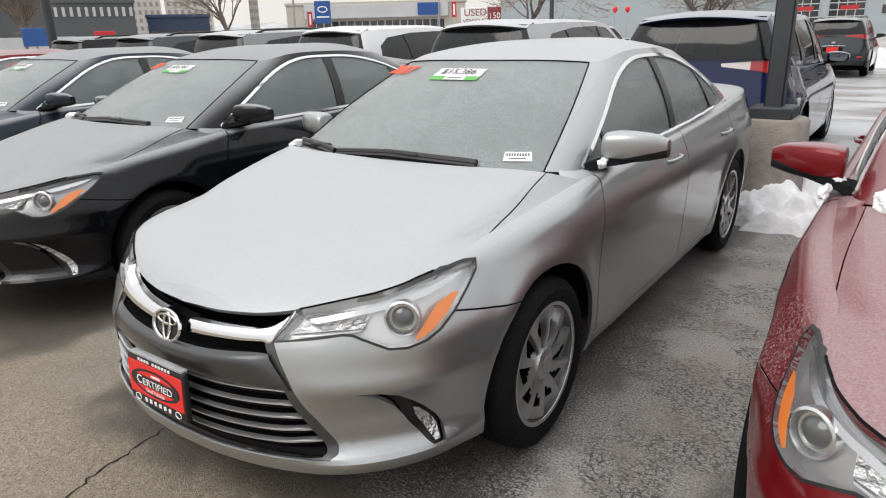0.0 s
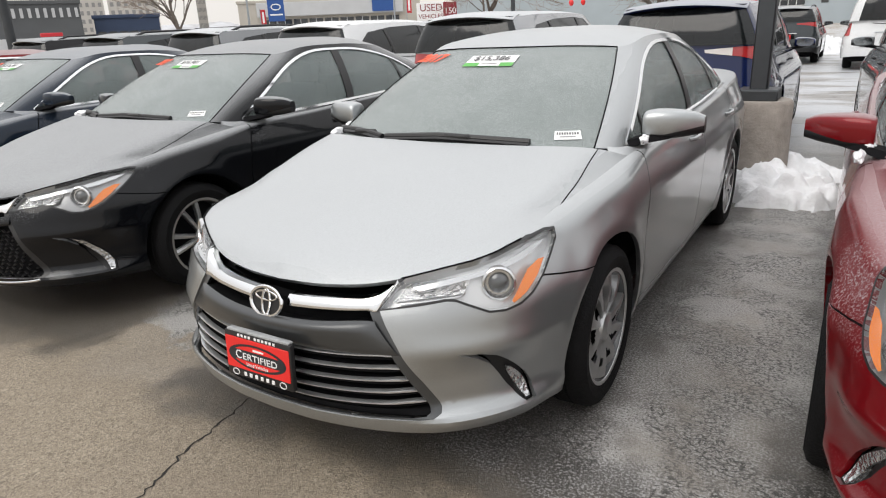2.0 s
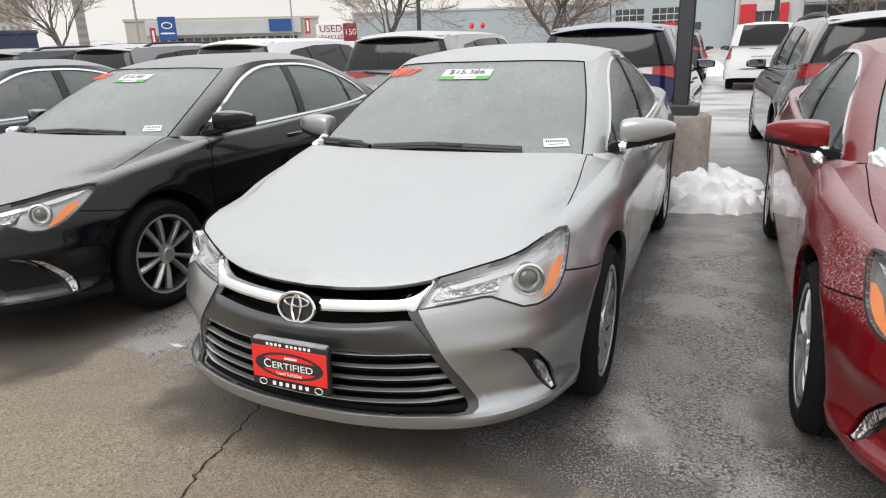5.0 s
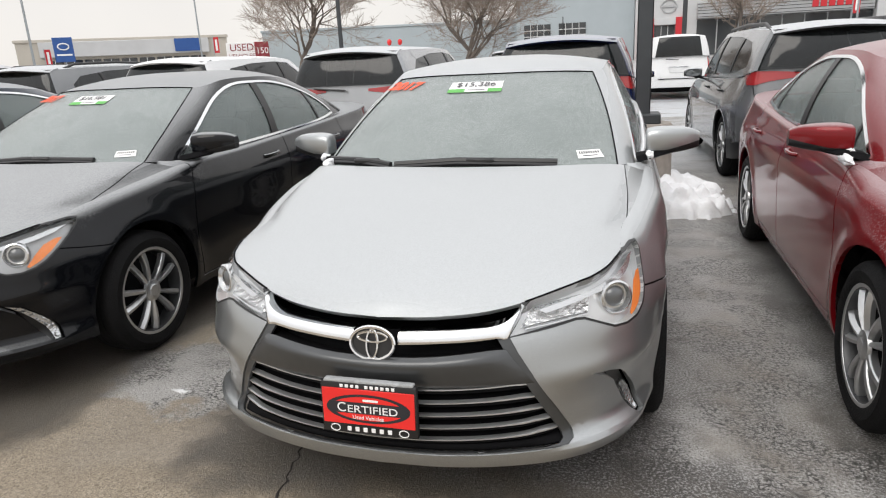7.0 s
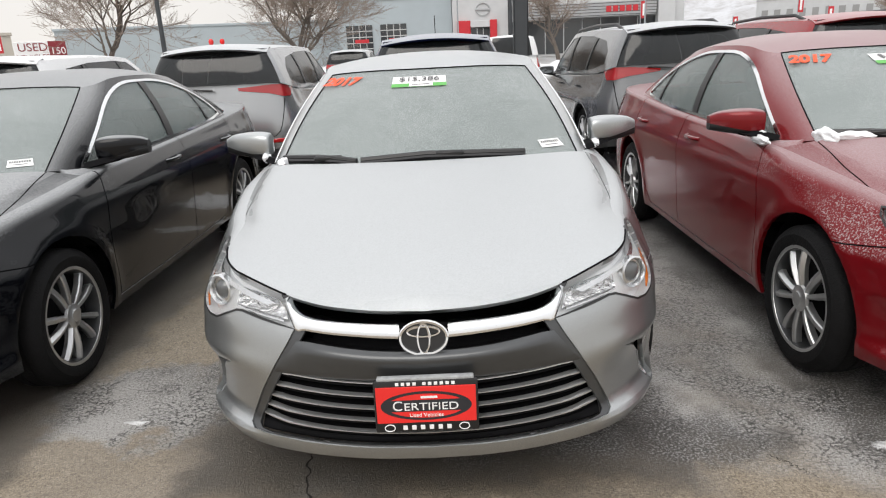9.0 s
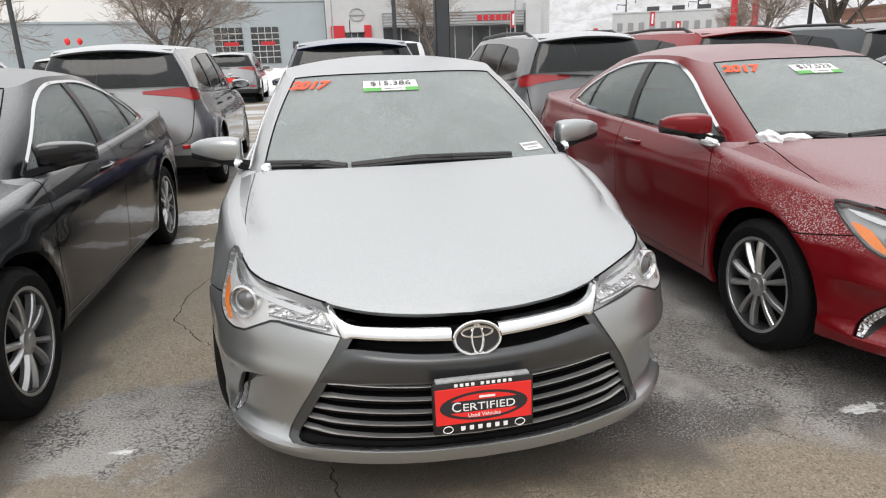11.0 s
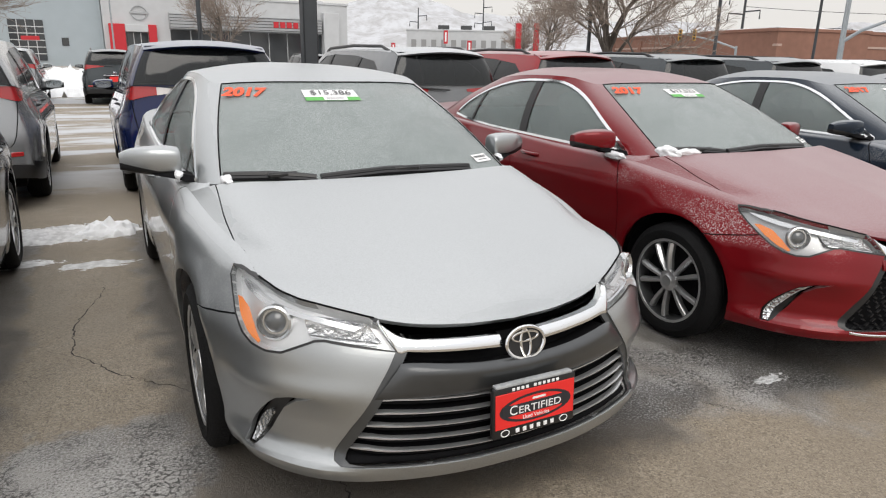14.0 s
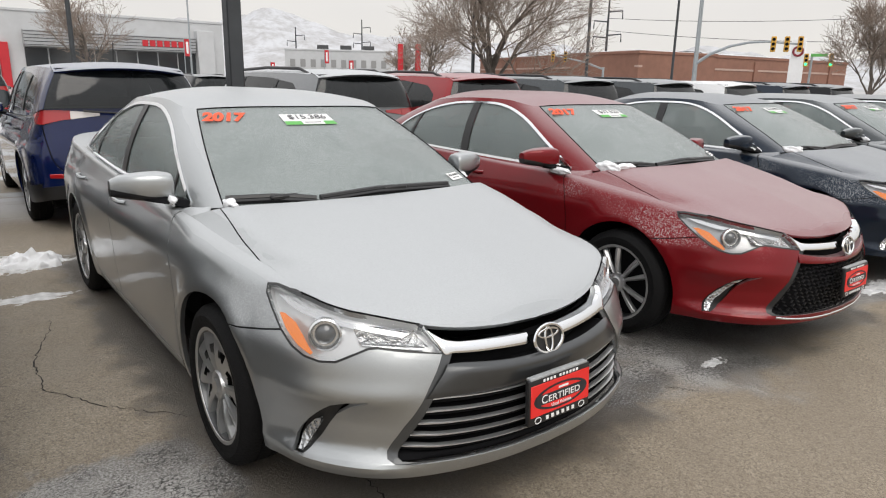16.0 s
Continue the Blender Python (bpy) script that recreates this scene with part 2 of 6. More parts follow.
# ---- mesh helpers ----
def part(name, bm, material, parent=None, label="", angle=38):
    me = bpy.data.meshes.new(name)
    for f in bm.faces:
        f.smooth = True
    bm.to_mesh(me)
    bm.free()
    me.set_sharp_from_angle(angle=radians(angle))
    for m in material if isinstance(material, (list, tuple)) else (material,):
        me.materials.append(m)
    ob = new(name, me)
    if parent:
        ob.parent = parent
    return tagged(ob, label)


def spline(keys):
    """A smooth curve through rows of (t, values...)."""
    k = np.array(keys, float)
    t, v = k[:, 0], k[:, 1:]
    d = (v[1:] - v[:-1]) / (t[1:] - t[:-1])[:, None]
    m = np.vstack([d[:1], (d[1:] + d[:-1]) / 2, d[-1:]])
    m[1:-1][d[1:] * d[:-1] <= 0] = 0

    def f(x):
        x = np.clip(x, t[0], t[-1])
        i = np.clip(np.searchsorted(t, x, "right") - 1, 0, len(t) - 2)
        h = t[i + 1] - t[i]
        q = (x - t[i]) / h
        return (2 * q**3 - 3 * q**2 + 1) * v[i] + (q**3 - 2 * q**2 + q) * h * m[i] + (3 * q**2 - 2 * q**3) * v[i + 1] + (q**3 - q**2) * h * m[i + 1]

    return f


def outline(rows):
    """Rows (x, y, ...) to a curve over 0..1 by length, and the share at each row."""
    a = np.array(rows, float)
    step = np.r_[0, np.cumsum(np.hypot(*(a[1:, :2] - a[:-1, :2]).T))]
    s = step / step[-1]
    return spline(np.c_[s, a]), s


def sheet(grid, bm=None):
    """Quads over a grid of points."""
    bm = bm or bmesh.new()
    vs = [[bm.verts.new(p) for p in row] for row in grid]
    for a, b in zip(vs[:-1], vs[1:]):
        for i in range(len(a) - 1):
            try:
                bm.faces.new((a[i], a[i + 1], b[i + 1], b[i]))
            except ValueError:
                pass
    return bm


def lathe(profile, n=32, arc=2 * math.pi, start=0.0, bm=None):
    """A profile of (x, radius) turned about the x axis."""
    closed = abs(arc - 2 * math.pi) < 1e-6
    rows = []
    for i in range(n + 1):
        a = start + arc * i / n
        rows.append([(x, r * math.cos(a), r * math.sin(a)) for x, r in profile])
    bm = sheet(rows, bm)
    if closed:
        bmesh.ops.remove_doubles(bm, verts=bm.verts, dist=1e-5)
    return bm


def block(size, at=(0, 0, 0), bevel=0.0, bm=None, turn=None, seg=1):
    """A bevelled box."""
    b = bmesh.new()
    bmesh.ops.create_cube(b, size=1)
    for v in b.verts:
        v.co = Vector((v.co.x * size[0], v.co.y * size[1], v.co.z * size[2]))
    if bevel:
        bmesh.ops.bevel(b, geom=b.edges[:], offset=bevel, segments=seg, affect="EDGES", profile=0.5)
    m = Matrix.Translation(at) @ (turn or Matrix())
    bmesh.ops.transform(b, matrix=m, verts=b.verts)
    return merge(bm, b) if bm else b


def merge(bm, other):
    me = bpy.data.meshes.new("tmp")
    other.to_mesh(me)
    other.free()
    bm.from_mesh(me)
    bpy.data.meshes.remove(me)
    return bm


def mirrored(bm):
    b = bm.copy()
    for v in b.verts:
        v.co.x = -v.co.x
    bmesh.ops.reverse_faces(b, faces=b.faces)
    return b


def whole(bm):
    b = mirrored(bm)
    merge(bm, b)
    bmesh.ops.remove_doubles(bm, verts=[v for v in bm.verts if abs(v.co.x) < 1e-3], dist=2e-3)
    return bm


def tube(points, r=0.01, sides=8, bm=None, taper=1.0, cap=True):
    """A round bar along points."""
    bm = bm or bmesh.new()
    pts = [Vector(p) for p in points]
    rings = []
    for i, p in enumerate(pts):
        d = (pts[min(i + 1, len(pts) - 1)] - pts[max(i - 1, 0)]).normalized()
        a = d.orthogonal().normalized()
        b = d.cross(a)
        if rings:
            a = (old - d * old.dot(d)).normalized()
            b = d.cross(a)
        old = a
        q = r * (1 + (taper - 1) * i / max(1, len(pts) - 1))
        rings.append([bm.verts.new(p + (a * math.cos(k) + b * math.sin(k)) * q) for k in np.linspace(0, 2 * math.pi, sides, endpoint=False)])
    for u, w in zip(rings[:-1], rings[1:]):
        for k in range(sides):
            bm.faces.new((u[k], u[(k + 1) % sides], w[(k + 1) % sides], w[k]))
    if cap:
        bm.faces.new(rings[0][::-1])
        bm.faces.new(rings[-1])
    return bm


def inside(p, poly):
    x, y = p
    hit = False
    for (x0, y0), (x1, y1) in zip(poly, poly[1:] + poly[:1]):
        if (y0 > y) != (y1 > y) and x < (x1 - x0) * (y - y0) / (y1 - y0) + x0:
            hit = not hit
    return hit


FRONT, SIDE = (Vector((1, 0, 0)), Vector((0, 0, 1))), (Vector((0, 1, 0)), Vector((0, 0, 1)))
TOP = (Vector((1, 0, 0)), Vector((0, 1, 0)))
LAMP = (Vector((0.766, 0.643, 0)), Vector((0, 0, 1)))


def cut(bm, poly, plane, keep=lambda c: True):
    """Cuts the outline of poly, seen along the plane's normal, into the mesh; returns the faces inside it."""
    A, B = plane
    poly = [tuple(p) for p in poly]
    lo = [min(p[i] for p in poly) - 0.01 for i in (0, 1)]
    hi = [max(p[i] for p in poly) + 0.01 for i in (0, 1)]

    def near(f):
        a, b = [v.co.dot(A) for v in f.verts], [v.co.dot(B) for v in f.verts]
        return max(a) > lo[0] and min(a) < hi[0] and max(b) > lo[1] and min(b) < hi[1] and keep(f.calc_center_median())

    some = [f for f in bm.faces if near(f)]
    for (a0, b0), (a1, b1) in zip(poly, poly[1:] + poly[:1]):
        no = A * (b1 - b0) - B * (a1 - a0)
        if no.length < 1e-9:
            continue
        geom = list({e for f in some for e in f.edges}) + list({v for f in some for v in f.verts}) + some
        out = bmesh.ops.bisect_plane(bm, geom=geom, dist=2e-5, plane_co=A * a0 + B * b0, plane_no=no.normalized())
        some = [g for g in out["geom"] if isinstance(g, bmesh.types.BMFace)]
    return [f for f in some if inside((f.calc_center_median().dot(A), f.calc_center_median().dot(B)), poly)]


def take(bm, faces):
    """Moves faces out of bm into a mesh of their own."""
    out, made = bmesh.new(), {}
    for f in faces:
        for v in f.verts:
            if v not in made:
                made[v] = out.verts.new(v.co)
        out.faces.new([made[v] for v in f.verts])
    bmesh.ops.delete(bm, geom=faces, context="FACES")
    return out


def lip(bm, depth=0.015, skip=lambda c: abs(c.x) < 1e-3):
    """Turns the open edges of a sheet inwards, so that it has thickness."""
    bm.normal_update()
    edges = [e for e in bm.edges if len(e.link_faces) == 1 and not skip((e.verts[0].co + e.verts[1].co) / 2)]
    inward = {v: v.normal.copy() for e in edges for v in e.verts}
    place = {tuple(v.co): n for v, n in inward.items()}
    for v in [g for g in bmesh.ops.extrude_edge_only(bm, edges=edges)["geom"] if isinstance(g, bmesh.types.BMVert)]:
        v.co -= place.get(tuple(v.co), Vector()) * depth
    return bm


def push(bm, d):
    bm.normal_update()
    for v, n in [(v, v.normal.copy()) for v in bm.verts]:
        v.co += n * d
    return bm


def ribbon(points, width):
    """A flat polygon of that width round a line in two dimensions."""
    p = np.array(points, float)
    d = np.gradient(p, axis=0)
    n = np.c_[-d[:, 1], d[:, 0]] / np.hypot(d[:, 0], d[:, 1])[:, None] * width / 2
    return [tuple(q) for q in np.r_[p + n, (p - n)[::-1]]]


def smooth_line(points, n=16):
    f, _ = outline([(*p, 0) for p in points])
    return [tuple(f(s)[:2]) for s in np.linspace(0, 1, n)]


def text(name, body, size, material, parent, m, label="", squeeze=1.0, bold=0.0):
    """Writing, as a mesh."""
    c = bpy.data.curves.new(name, "FONT")
    c.body, c.size, c.align_x, c.align_y, c.extrude, c.offset = body, size, "CENTER", "CENTER", 0.0006, bold
    tmp = bpy.data.objects.new("tmp", c)
    me = bpy.data.meshes.new_from_object(tmp)
    bpy.data.objects.remove(tmp)
    me.materials.append(material)
    ob = new(name, me)
    ob.parent, ob.matrix_basis = parent, m @ Matrix.Diagonal((squeeze, 1, 1, 1))
    return tagged(ob, label)


# ---- cars ----
PROFILE = [
    spline([(0.1, 0.09), (0.16, 0.06), (0.20, 0.03), (0.26, 0.005), (0.32, 0.0), (0.45, 0.004), (0.55, 0.025), (0.64, 0.055), (0.70, 0.09), (0.78, 0.15), (1.1, 0.3)]),
    spline([(0.1, 0.13), (0.16, 0.09), (0.20, 0.056), (0.27, 0.034), (0.36, 0.021), (0.5, 0.010), (0.62, 0.003), (0.70, 0.001), (0.755, -0.001), (0.81, 0.006), (0.88, 0.03), (0.96, 0.066), (1.15, 0.13)]),
    spline([(0.1, 0.16), (0.2, 0.12), (0.28, 0.05), (0.4, 0.01), (0.55, 0.0), (0.7, 0.005), (0.85, 0.03), (1.0, 0.06), (1.2, 0.1)]),
]

# bumper corner: a blade at the foot, a hollow above it, a soft crease over the fog lamp
SCOOP = spline([(0.2, 0.006), (0.25, -0.006), (0.272, -0.012), (0.29, -0.008), (0.318, 0.024), (0.35, 0.036), (0.41, 0.036), (0.46, 0.024), (0.495, 0.007), (0.512, -0.003), (0.535, -0.006), (0.58, -0.001), (0.65, 0.0)])

SEDAN = dict(
    lower=[(0, 0, 0.238, 0.700, 0), (0.2, 0.012, 0.238, 0.706, 0), (0.4, 0.055, 0.238, 0.721, 0), (0.58, 0.13, 0.238, 0.754, 0.1), (0.71, 0.235, 0.238, 0.782, 0.3),
           (0.81, 0.38, 0.235, 0.806, 0.6), (0.868, 0.60, 0.225, 0.828, 0.85), (0.898, 0.95, 0.215, 0.885, 1), (0.908, 1.4, 0.215, 0.94, 1), (0.91, 2.2, 0.215, 0.965, 1),
           (0.91, 3.2, 0.22, 1.0, 1), (0.9, 3.9, 0.22, 1.03, 1), (0.865, 4.4, 0.23, 1.05, 1.3), (0.76, 4.68, 0.25, 1.06, 1.7), (0.5, 4.8, 0.26, 1.075, 2), (0, 4.85, 0.26, 1.08, 2)],
    nose=4, cowl=8, rear=12, axles=(0.98, 3.755), wheel=0.33, arch=0.386,
    hood=[(0, 0.09, 0.70), (0.15, 0.16, 0.752), (0.35, 0.36, 0.83), (0.65, 0.72, 0.92), (1, 1.12, 1.003)],
    cowl_line=[(0, 0, 1.12, 1.003), (0.55, 0.5, 1.17, 1.003), (0.82, 0.72, 1.25, 0.99), (1, 0.833, 1.4, 0.94)],
    belt=[(0, 0, 1.14, 0.985), (0.4, 0.35, 1.17, 0.985), (0.75, 0.6, 1.235, 0.985), (1, 0.715, 1.32, 0.98), (1.15, 0.765, 1.42, 0.962), (1.4, 0.795, 1.65, 0.945),
          (2, 0.81, 2.4, 0.955), (2.6, 0.805, 3.2, 0.985), (3, 0.77, 3.85, 1.02), (3.2, 0.70, 4.05, 1.05), (3.6, 0.45, 4.17, 1.085), (4, 0, 4.2, 1.09)],
    roof=[(0, 0, 1.945, 1.378), (0.4, 0.3, 1.965, 1.377), (0.75, 0.475, 2.015, 1.37), (1, 0.556, 2.07, 1.363), (1.15, 0.587, 2.15, 1.375), (1.4, 0.6, 2.3, 1.40),
          (2, 0.605, 2.65, 1.41), (2.6, 0.59, 3.0, 1.40), (3, 0.555, 3.3, 1.375), (3.2, 0.52, 3.38, 1.365), (3.6, 0.35, 3.42, 1.38), (4, 0, 3.44, 1.39)],
    ridge=(2.6, 3.1, 1.468), deck=[(0, 4.2, 1.09), (0.5, 4.5, 1.115), (1, 4.78, 1.08)],
    windows=[(1.50, 0.972), (2.5, 0.99), (3.4, 1.022), (3.70, 1.055), (3.62, 1.13), (3.40, 1.25), (3.1, 1.335), (2.7, 1.372), (2.35, 1.362), (2.1, 1.29), (1.8, 1.14)],
    pillars=[((2.60, 0.9), (2.655, 1.4), 0.085), ((3.40, 0.95), (3.33, 1.4), 0.03), ((1.72, 0.9), (1.76, 1.4), 0.022)], panes=(1.74, 2.62, 3.37),
    seams=[[(1.50, 0.95), (1.43, 0.80), (1.405, 0.55), (1.435, 0.27)], [(2.645, 0.98), (2.60, 0.75), (2.585, 0.5), (2.585, 0.27)],
           [(3.66, 1.02), (3.66, 0.88), (3.52, 0.66), (3.34, 0.42), (3.22, 0.27)], [(1.435, 0.268), (2.2, 0.262), (3.22, 0.268)]],
)

SUV = dict(
    lower=[(0, 0, 0.22, 0.86, 0), (0.3, 0.03, 0.22, 0.865, 0), (0.55, 0.12, 0.22, 0.88, 0.1), (0.72, 0.25, 0.22, 0.9, 0.3), (0.84, 0.45, 0.23, 0.94, 0.7),
           (0.90, 0.9, 0.24, 0.99, 1), (0.915, 1.35, 0.25, 1.02, 1), (0.92, 2.2, 0.25, 1.05, 1), (0.92, 3.2, 0.25, 1.08, 1), (0.915, 3.9, 0.26, 1.12, 1),
           (0.89, 4.3, 0.3, 1.155, 1.4), (0.80, 4.5, 0.34, 1.19, 1.8), (0.5, 4.58, 0.36, 1.2, 2), (0, 4.6, 0.36, 1.2, 2)],
    rear_edge=3.36, nose=3, cowl=6, rear=10, axles=(0.92, 3.58), wheel=0.355, arch=0.405,
    hood=[(0, 0.18, 0.86), (0.2, 0.3, 0.94), (0.6, 0.75, 1.05), (1, 1.1, 1.1)],
    cowl_line=[(0, 0, 1.1, 1.1), (0.6, 0.5, 1.14, 1.1), (0.85, 0.72, 1.22, 1.08), (1, 0.83, 1.35, 1.02)],
    belt=[(0, 0, 1.12, 1.07), (0.5, 0.4, 1.15, 1.07), (1, 0.72, 1.3, 1.06), (1.15, 0.775, 1.4, 1.04), (1.5, 0.81, 1.7, 1.03), (2.2, 0.825, 2.6, 1.06), (3, 0.81, 3.9, 1.1),
          (3.2, 0.80, 4.25, 1.14), (3.35, 0.75, 4.44, 1.175), (3.6, 0.5, 4.52, 1.185), (4, 0, 4.53, 1.185)],
    roof=[(0, 0, 1.85, 1.56), (0.5, 0.35, 1.87, 1.555), (1, 0.57, 1.93, 1.53), (1.15, 0.61, 2.0, 1.53), (1.5, 0.635, 2.2, 1.55), (2.2, 0.645, 2.9, 1.565), (3, 0.63, 3.9, 1.555),
          (3.2, 0.615, 4.18, 1.545), (3.35, 0.58, 4.34, 1.545), (3.6, 0.4, 4.39, 1.55), (4, 0, 4.4, 1.555)],
    ridge=(2.4, 4.0, 1.615), deck=None,
    windows=[(1.5, 1.065), (2.6, 1.09), (3.6, 1.13), (4.12, 1.2), (4.1, 1.33), (3.9, 1.44), (3.3, 1.5), (2.6, 1.515), (2.2, 1.49), (1.8, 1.26)],
    pillars=[((2.45, 1.0), (2.5, 1.6), 0.08), ((3.35, 1.0), (3.5, 1.6), 0.06)], panes=(2.475, 3.42),
    seams=[[(1.42, 1.0), (1.36, 0.7), (1.38, 0.35)], [(2.46, 1.05), (2.44, 0.7), (2.44, 0.35)], [(3.45, 1.1), (3.42, 0.85), (3.2, 0.6), (3.08, 0.35)], [(1.38, 0.35), (2.2, 0.345), (3.08, 0.35)]],
)


def taller(z):
    """Stretches what lies above the wheels."""
    return z + 0.05 * max(0.0, z - 0.6)


for key, cols in (("lower", (3,)), ("belt", (3,)), ("roof", (3,)), ("hood", (2,)), ("cowl_line", (3,)), ("windows", (1,))):
    SUV[key] = [tuple(taller(v) if i in cols else v for i, v in enumerate(row)) for row in SUV[key]]
SUV["ridge"] = (2.4, 4.0, taller(1.615))

VAN = dict(
    SUV,
    rear_edge=3.5,
    lower=[(a * 1.05, b, c, d, e) for a, b, c, d, e in SUV["lower"]],
    belt=[(a, b * 1.08, c + 0.03 * (c > 4.2), d) for a, b, c, d in SUV["belt"]],
    roof=[(a, b * 1.16, c + 0.08 * (c > 4.0), d + 0.16) for a, b, c, d in SUV["roof"]],
    ridge=(2.4, 4.15, 1.83),
    windows=[(1.5, 1.065), (2.6, 1.09), (3.6, 1.12), (4.2, 1.14), (4.15, 1.45), (4.0, 1.58), (3.3, 1.62), (2.6, 1.62), (2.2, 1.58), (1.8, 1.28)],
)


class Shell:
    """The outer skin of a car, half of it, as smooth sheets."""

    def __init__(self, spec, ns=150, nt=48):
        self.spec = spec
        self.line, self.at = outline(spec["lower"])
        self.ns, self.nt, self.rows = ns, nt, []

    def skin(self, s, z, out=0.0):
        x, y, zb, zt, kind = self.line(s)
        e = 1e-3
        d = self.line(min(s + e, 1))[:2] - self.line(max(s - e, 0))[:2]
        n = np.array([-d[1], d[0]]) / np.hypot(*d) * -1
        if s <= 0:
            n = np.array([0.0, -1.0])
        if s >= 1:
            n = np.array([0.0, 1.0])
        w = [max(0, 1 - kind), 1 - abs(kind - 1), max(0, kind - 1)]
        inset = sum(k * float(p(z)[0]) for k, p in zip(w, PROFILE))
        if self.spec is SEDAN:
            wide = min(1, max(0, (x - 0.44) / 0.22)) * min(1, max(0, (0.66 - y) / 0.3))
            if wide > 0:
                inset += float(SCOOP(z)[0]) * wide * wide * (3 - 2 * wide)
            high = min(1, max(0, (z - 0.62) / 0.22))
            inset += float(np.interp(y, (0.25, 0.4, 0.55, 0.7, 0.9, 1.2), (0, 0.05, 0.08, 0.08, 0.045, 0))) * high * high * (3 - 2 * high)
        for ya in self.spec["axles"]:
            r = math.hypot(y - ya, z - self.spec["wheel"]) - self.spec["arch"]
            inset -= 0.012 * w[1] * math.exp(-((r - 0.02) / 0.05) ** 2)
        round_over = 0.012 + 0.05 * min(1, max(0, (y - 0.5) / 0.25)) * min(1, max(0, 2 - kind)) * (1 if y < 1.2 else max(0.3, 1 - (y - 1.2) / 0.5))
        k = min(1, max(0, 1 - (zt - z) / round_over))
        inset += round_over * (1 - math.sqrt(max(0, 1 - k * k)))
        q = np.array([x, y]) + n * (out - inset)
        return Vector((max(q[0], 0.0), q[1], z))

    def edge(self, s):
        return self.skin(s, float(self.line(s)[3]))

    def side(self):
        if not self.rows:
            ss = np.linspace(0, 1, self.ns)
            lim = [self.line(s)[2:4] for s in ss]
            for t in 1 - (1 - np.linspace(0, 1, self.nt)) ** 1.35:
                self.rows.append([self.skin(s, a + (b - a) * t) for s, (a, b) in zip(ss, lim)])
        return sheet(self.rows)

    def coons(self, c0, c1, e, d, nu=26, nv=34):
        rows = []
        for v in np.linspace(0, 1, nv):
            row = []
            for u in np.linspace(0, 1, nu):
                a, b, c, f = (np.array(k) for k in (c0(u), c1(u), e(v), d(v)))
                p = (1 - v) * a + v * b + (1 - u) * c + u * f
                p -= (1 - u) * ((1 - v) * np.array(c0(0)) + v * np.array(c1(0))) + u * ((1 - v) * np.array(c0(1)) + v * np.array(c1(1)))
                row.append(p)
            rows.append(row)
        return sheet(rows)

    def bonnet(self):
        sp = self.spec
        a, b = self.at[sp["nose"]], self.at[sp["cowl"]]
        mid, cowl = spline(sp["hood"]), spline(sp["cowl_line"])
        first, last = self.edge(0), self.edge(b)
        end = cowl(1.0)

        def back(u):
            p = cowl(u).copy()
            return p + (np.array(last) - end) * max(0, (u - 0.8) / 0.2)

        def middle(v):
            y, z = mid(v)
            g = 1 - v
            y0, z0 = mid(0.0)
            return np.array([0, y + (first.y - y0) * g**3, z + (first.z - z0) * g**3])

        return self.coons(lambda u: self.edge(u * a), back, middle, lambda v: self.edge(a + v * (b - a)))

    def ring(self, w, t):
        if not hasattr(self, "b"):
            self.b, self.r = spline(self.spec["belt"]), spline(self.spec["roof"])
        p = self.b(w) * (1 - t) + self.r(w) * t
        out = 0.028 * math.sin(math.pi * t)
        f = min(1, max(0, w - 0.6) / 0.6) if w < 2 else min(1, max(0, 3.5 - w) / 0.5)
        p[0] += out * f
        p[1] += out * (-0.8 if w < 2 else 0.6) * (1 - f)
        p[2] += out * (1 - f) * 0.6
        return Vector(p)

    def shoulder(self):
        """The ledge between the top of the doors and the windows."""
        a, b = self.at[self.spec["cowl"] - 1], self.at[self.spec["rear"]]
        ys = [(self.ring(w, 0.0).y, w) for w in np.linspace(1.0, 3.3, 80)]
        rows = [[], [], []]
        for s in np.linspace(a, b, 60):
            e = self.edge(s)
            w = float(np.interp(e.y, [y for y, _ in ys], [w for _, w in ys]))
            r = self.ring(w, 0.0)
            i = Vector((r.x - 0.015, e.y, max(r.z, e.z) + 0.012))
            if e.y < ys[0][0]:
                i = Vector((e.x - 0.02, e.y, e.z - 0.03))
            for row, p in zip(rows, (e, e.lerp(i, 0.5) + Vector((0, 0, 0.006)), i)):
                row.append(p)
        return sheet(rows)

    def cabin(self):
        ws = np.unique(np.r_[np.linspace(0, 0.95, 16), np.linspace(0.95, 3.3, 64), np.linspace(3.3, 4, 14)])
        self.columns = (ws[1:] + ws[:-1]) / 2
        return sheet([[self.ring(w, t) for w in ws] for t in np.linspace(0, 1, 18)])

    def top(self):
        y0, y1, h = self.spec["ridge"]
        ws = np.linspace(0, 4, 70)
        rows = []
        for f in np.linspace(1, 0, 12):
            row = []
            for w in ws:
                p = self.ring(w, 1)
                c = Vector((0, min(max(p.y, y0), y1), p.z))
                q = c + (p - c) * f
                q.z = h - (h - p.z) * f**2.2
                row.append(q)
            rows.append(row)
        bm = sheet(rows)
        bmesh.ops.remove_doubles(bm, verts=bm.verts, dist=1e-4)
        return bm

    def glass_point(self, x, z, out=0.003):
        """The place on the windscreen at x (either side) and height z, and its slope."""
        s = 1 if x >= 0 else -1
        lo, hi = 0.0, 1.0
        t, w = 0.5, 0.3
        for _ in range(40):
            p = self.ring(w, t)
            t += (z - p.z) * 1.2
            w = min(1, max(0, w + (abs(x) - p.x) * 0.8))
        p, q, r = self.ring(w, t), self.ring(w, t + 0.02), self.ring(min(w + 0.02, 1), t)
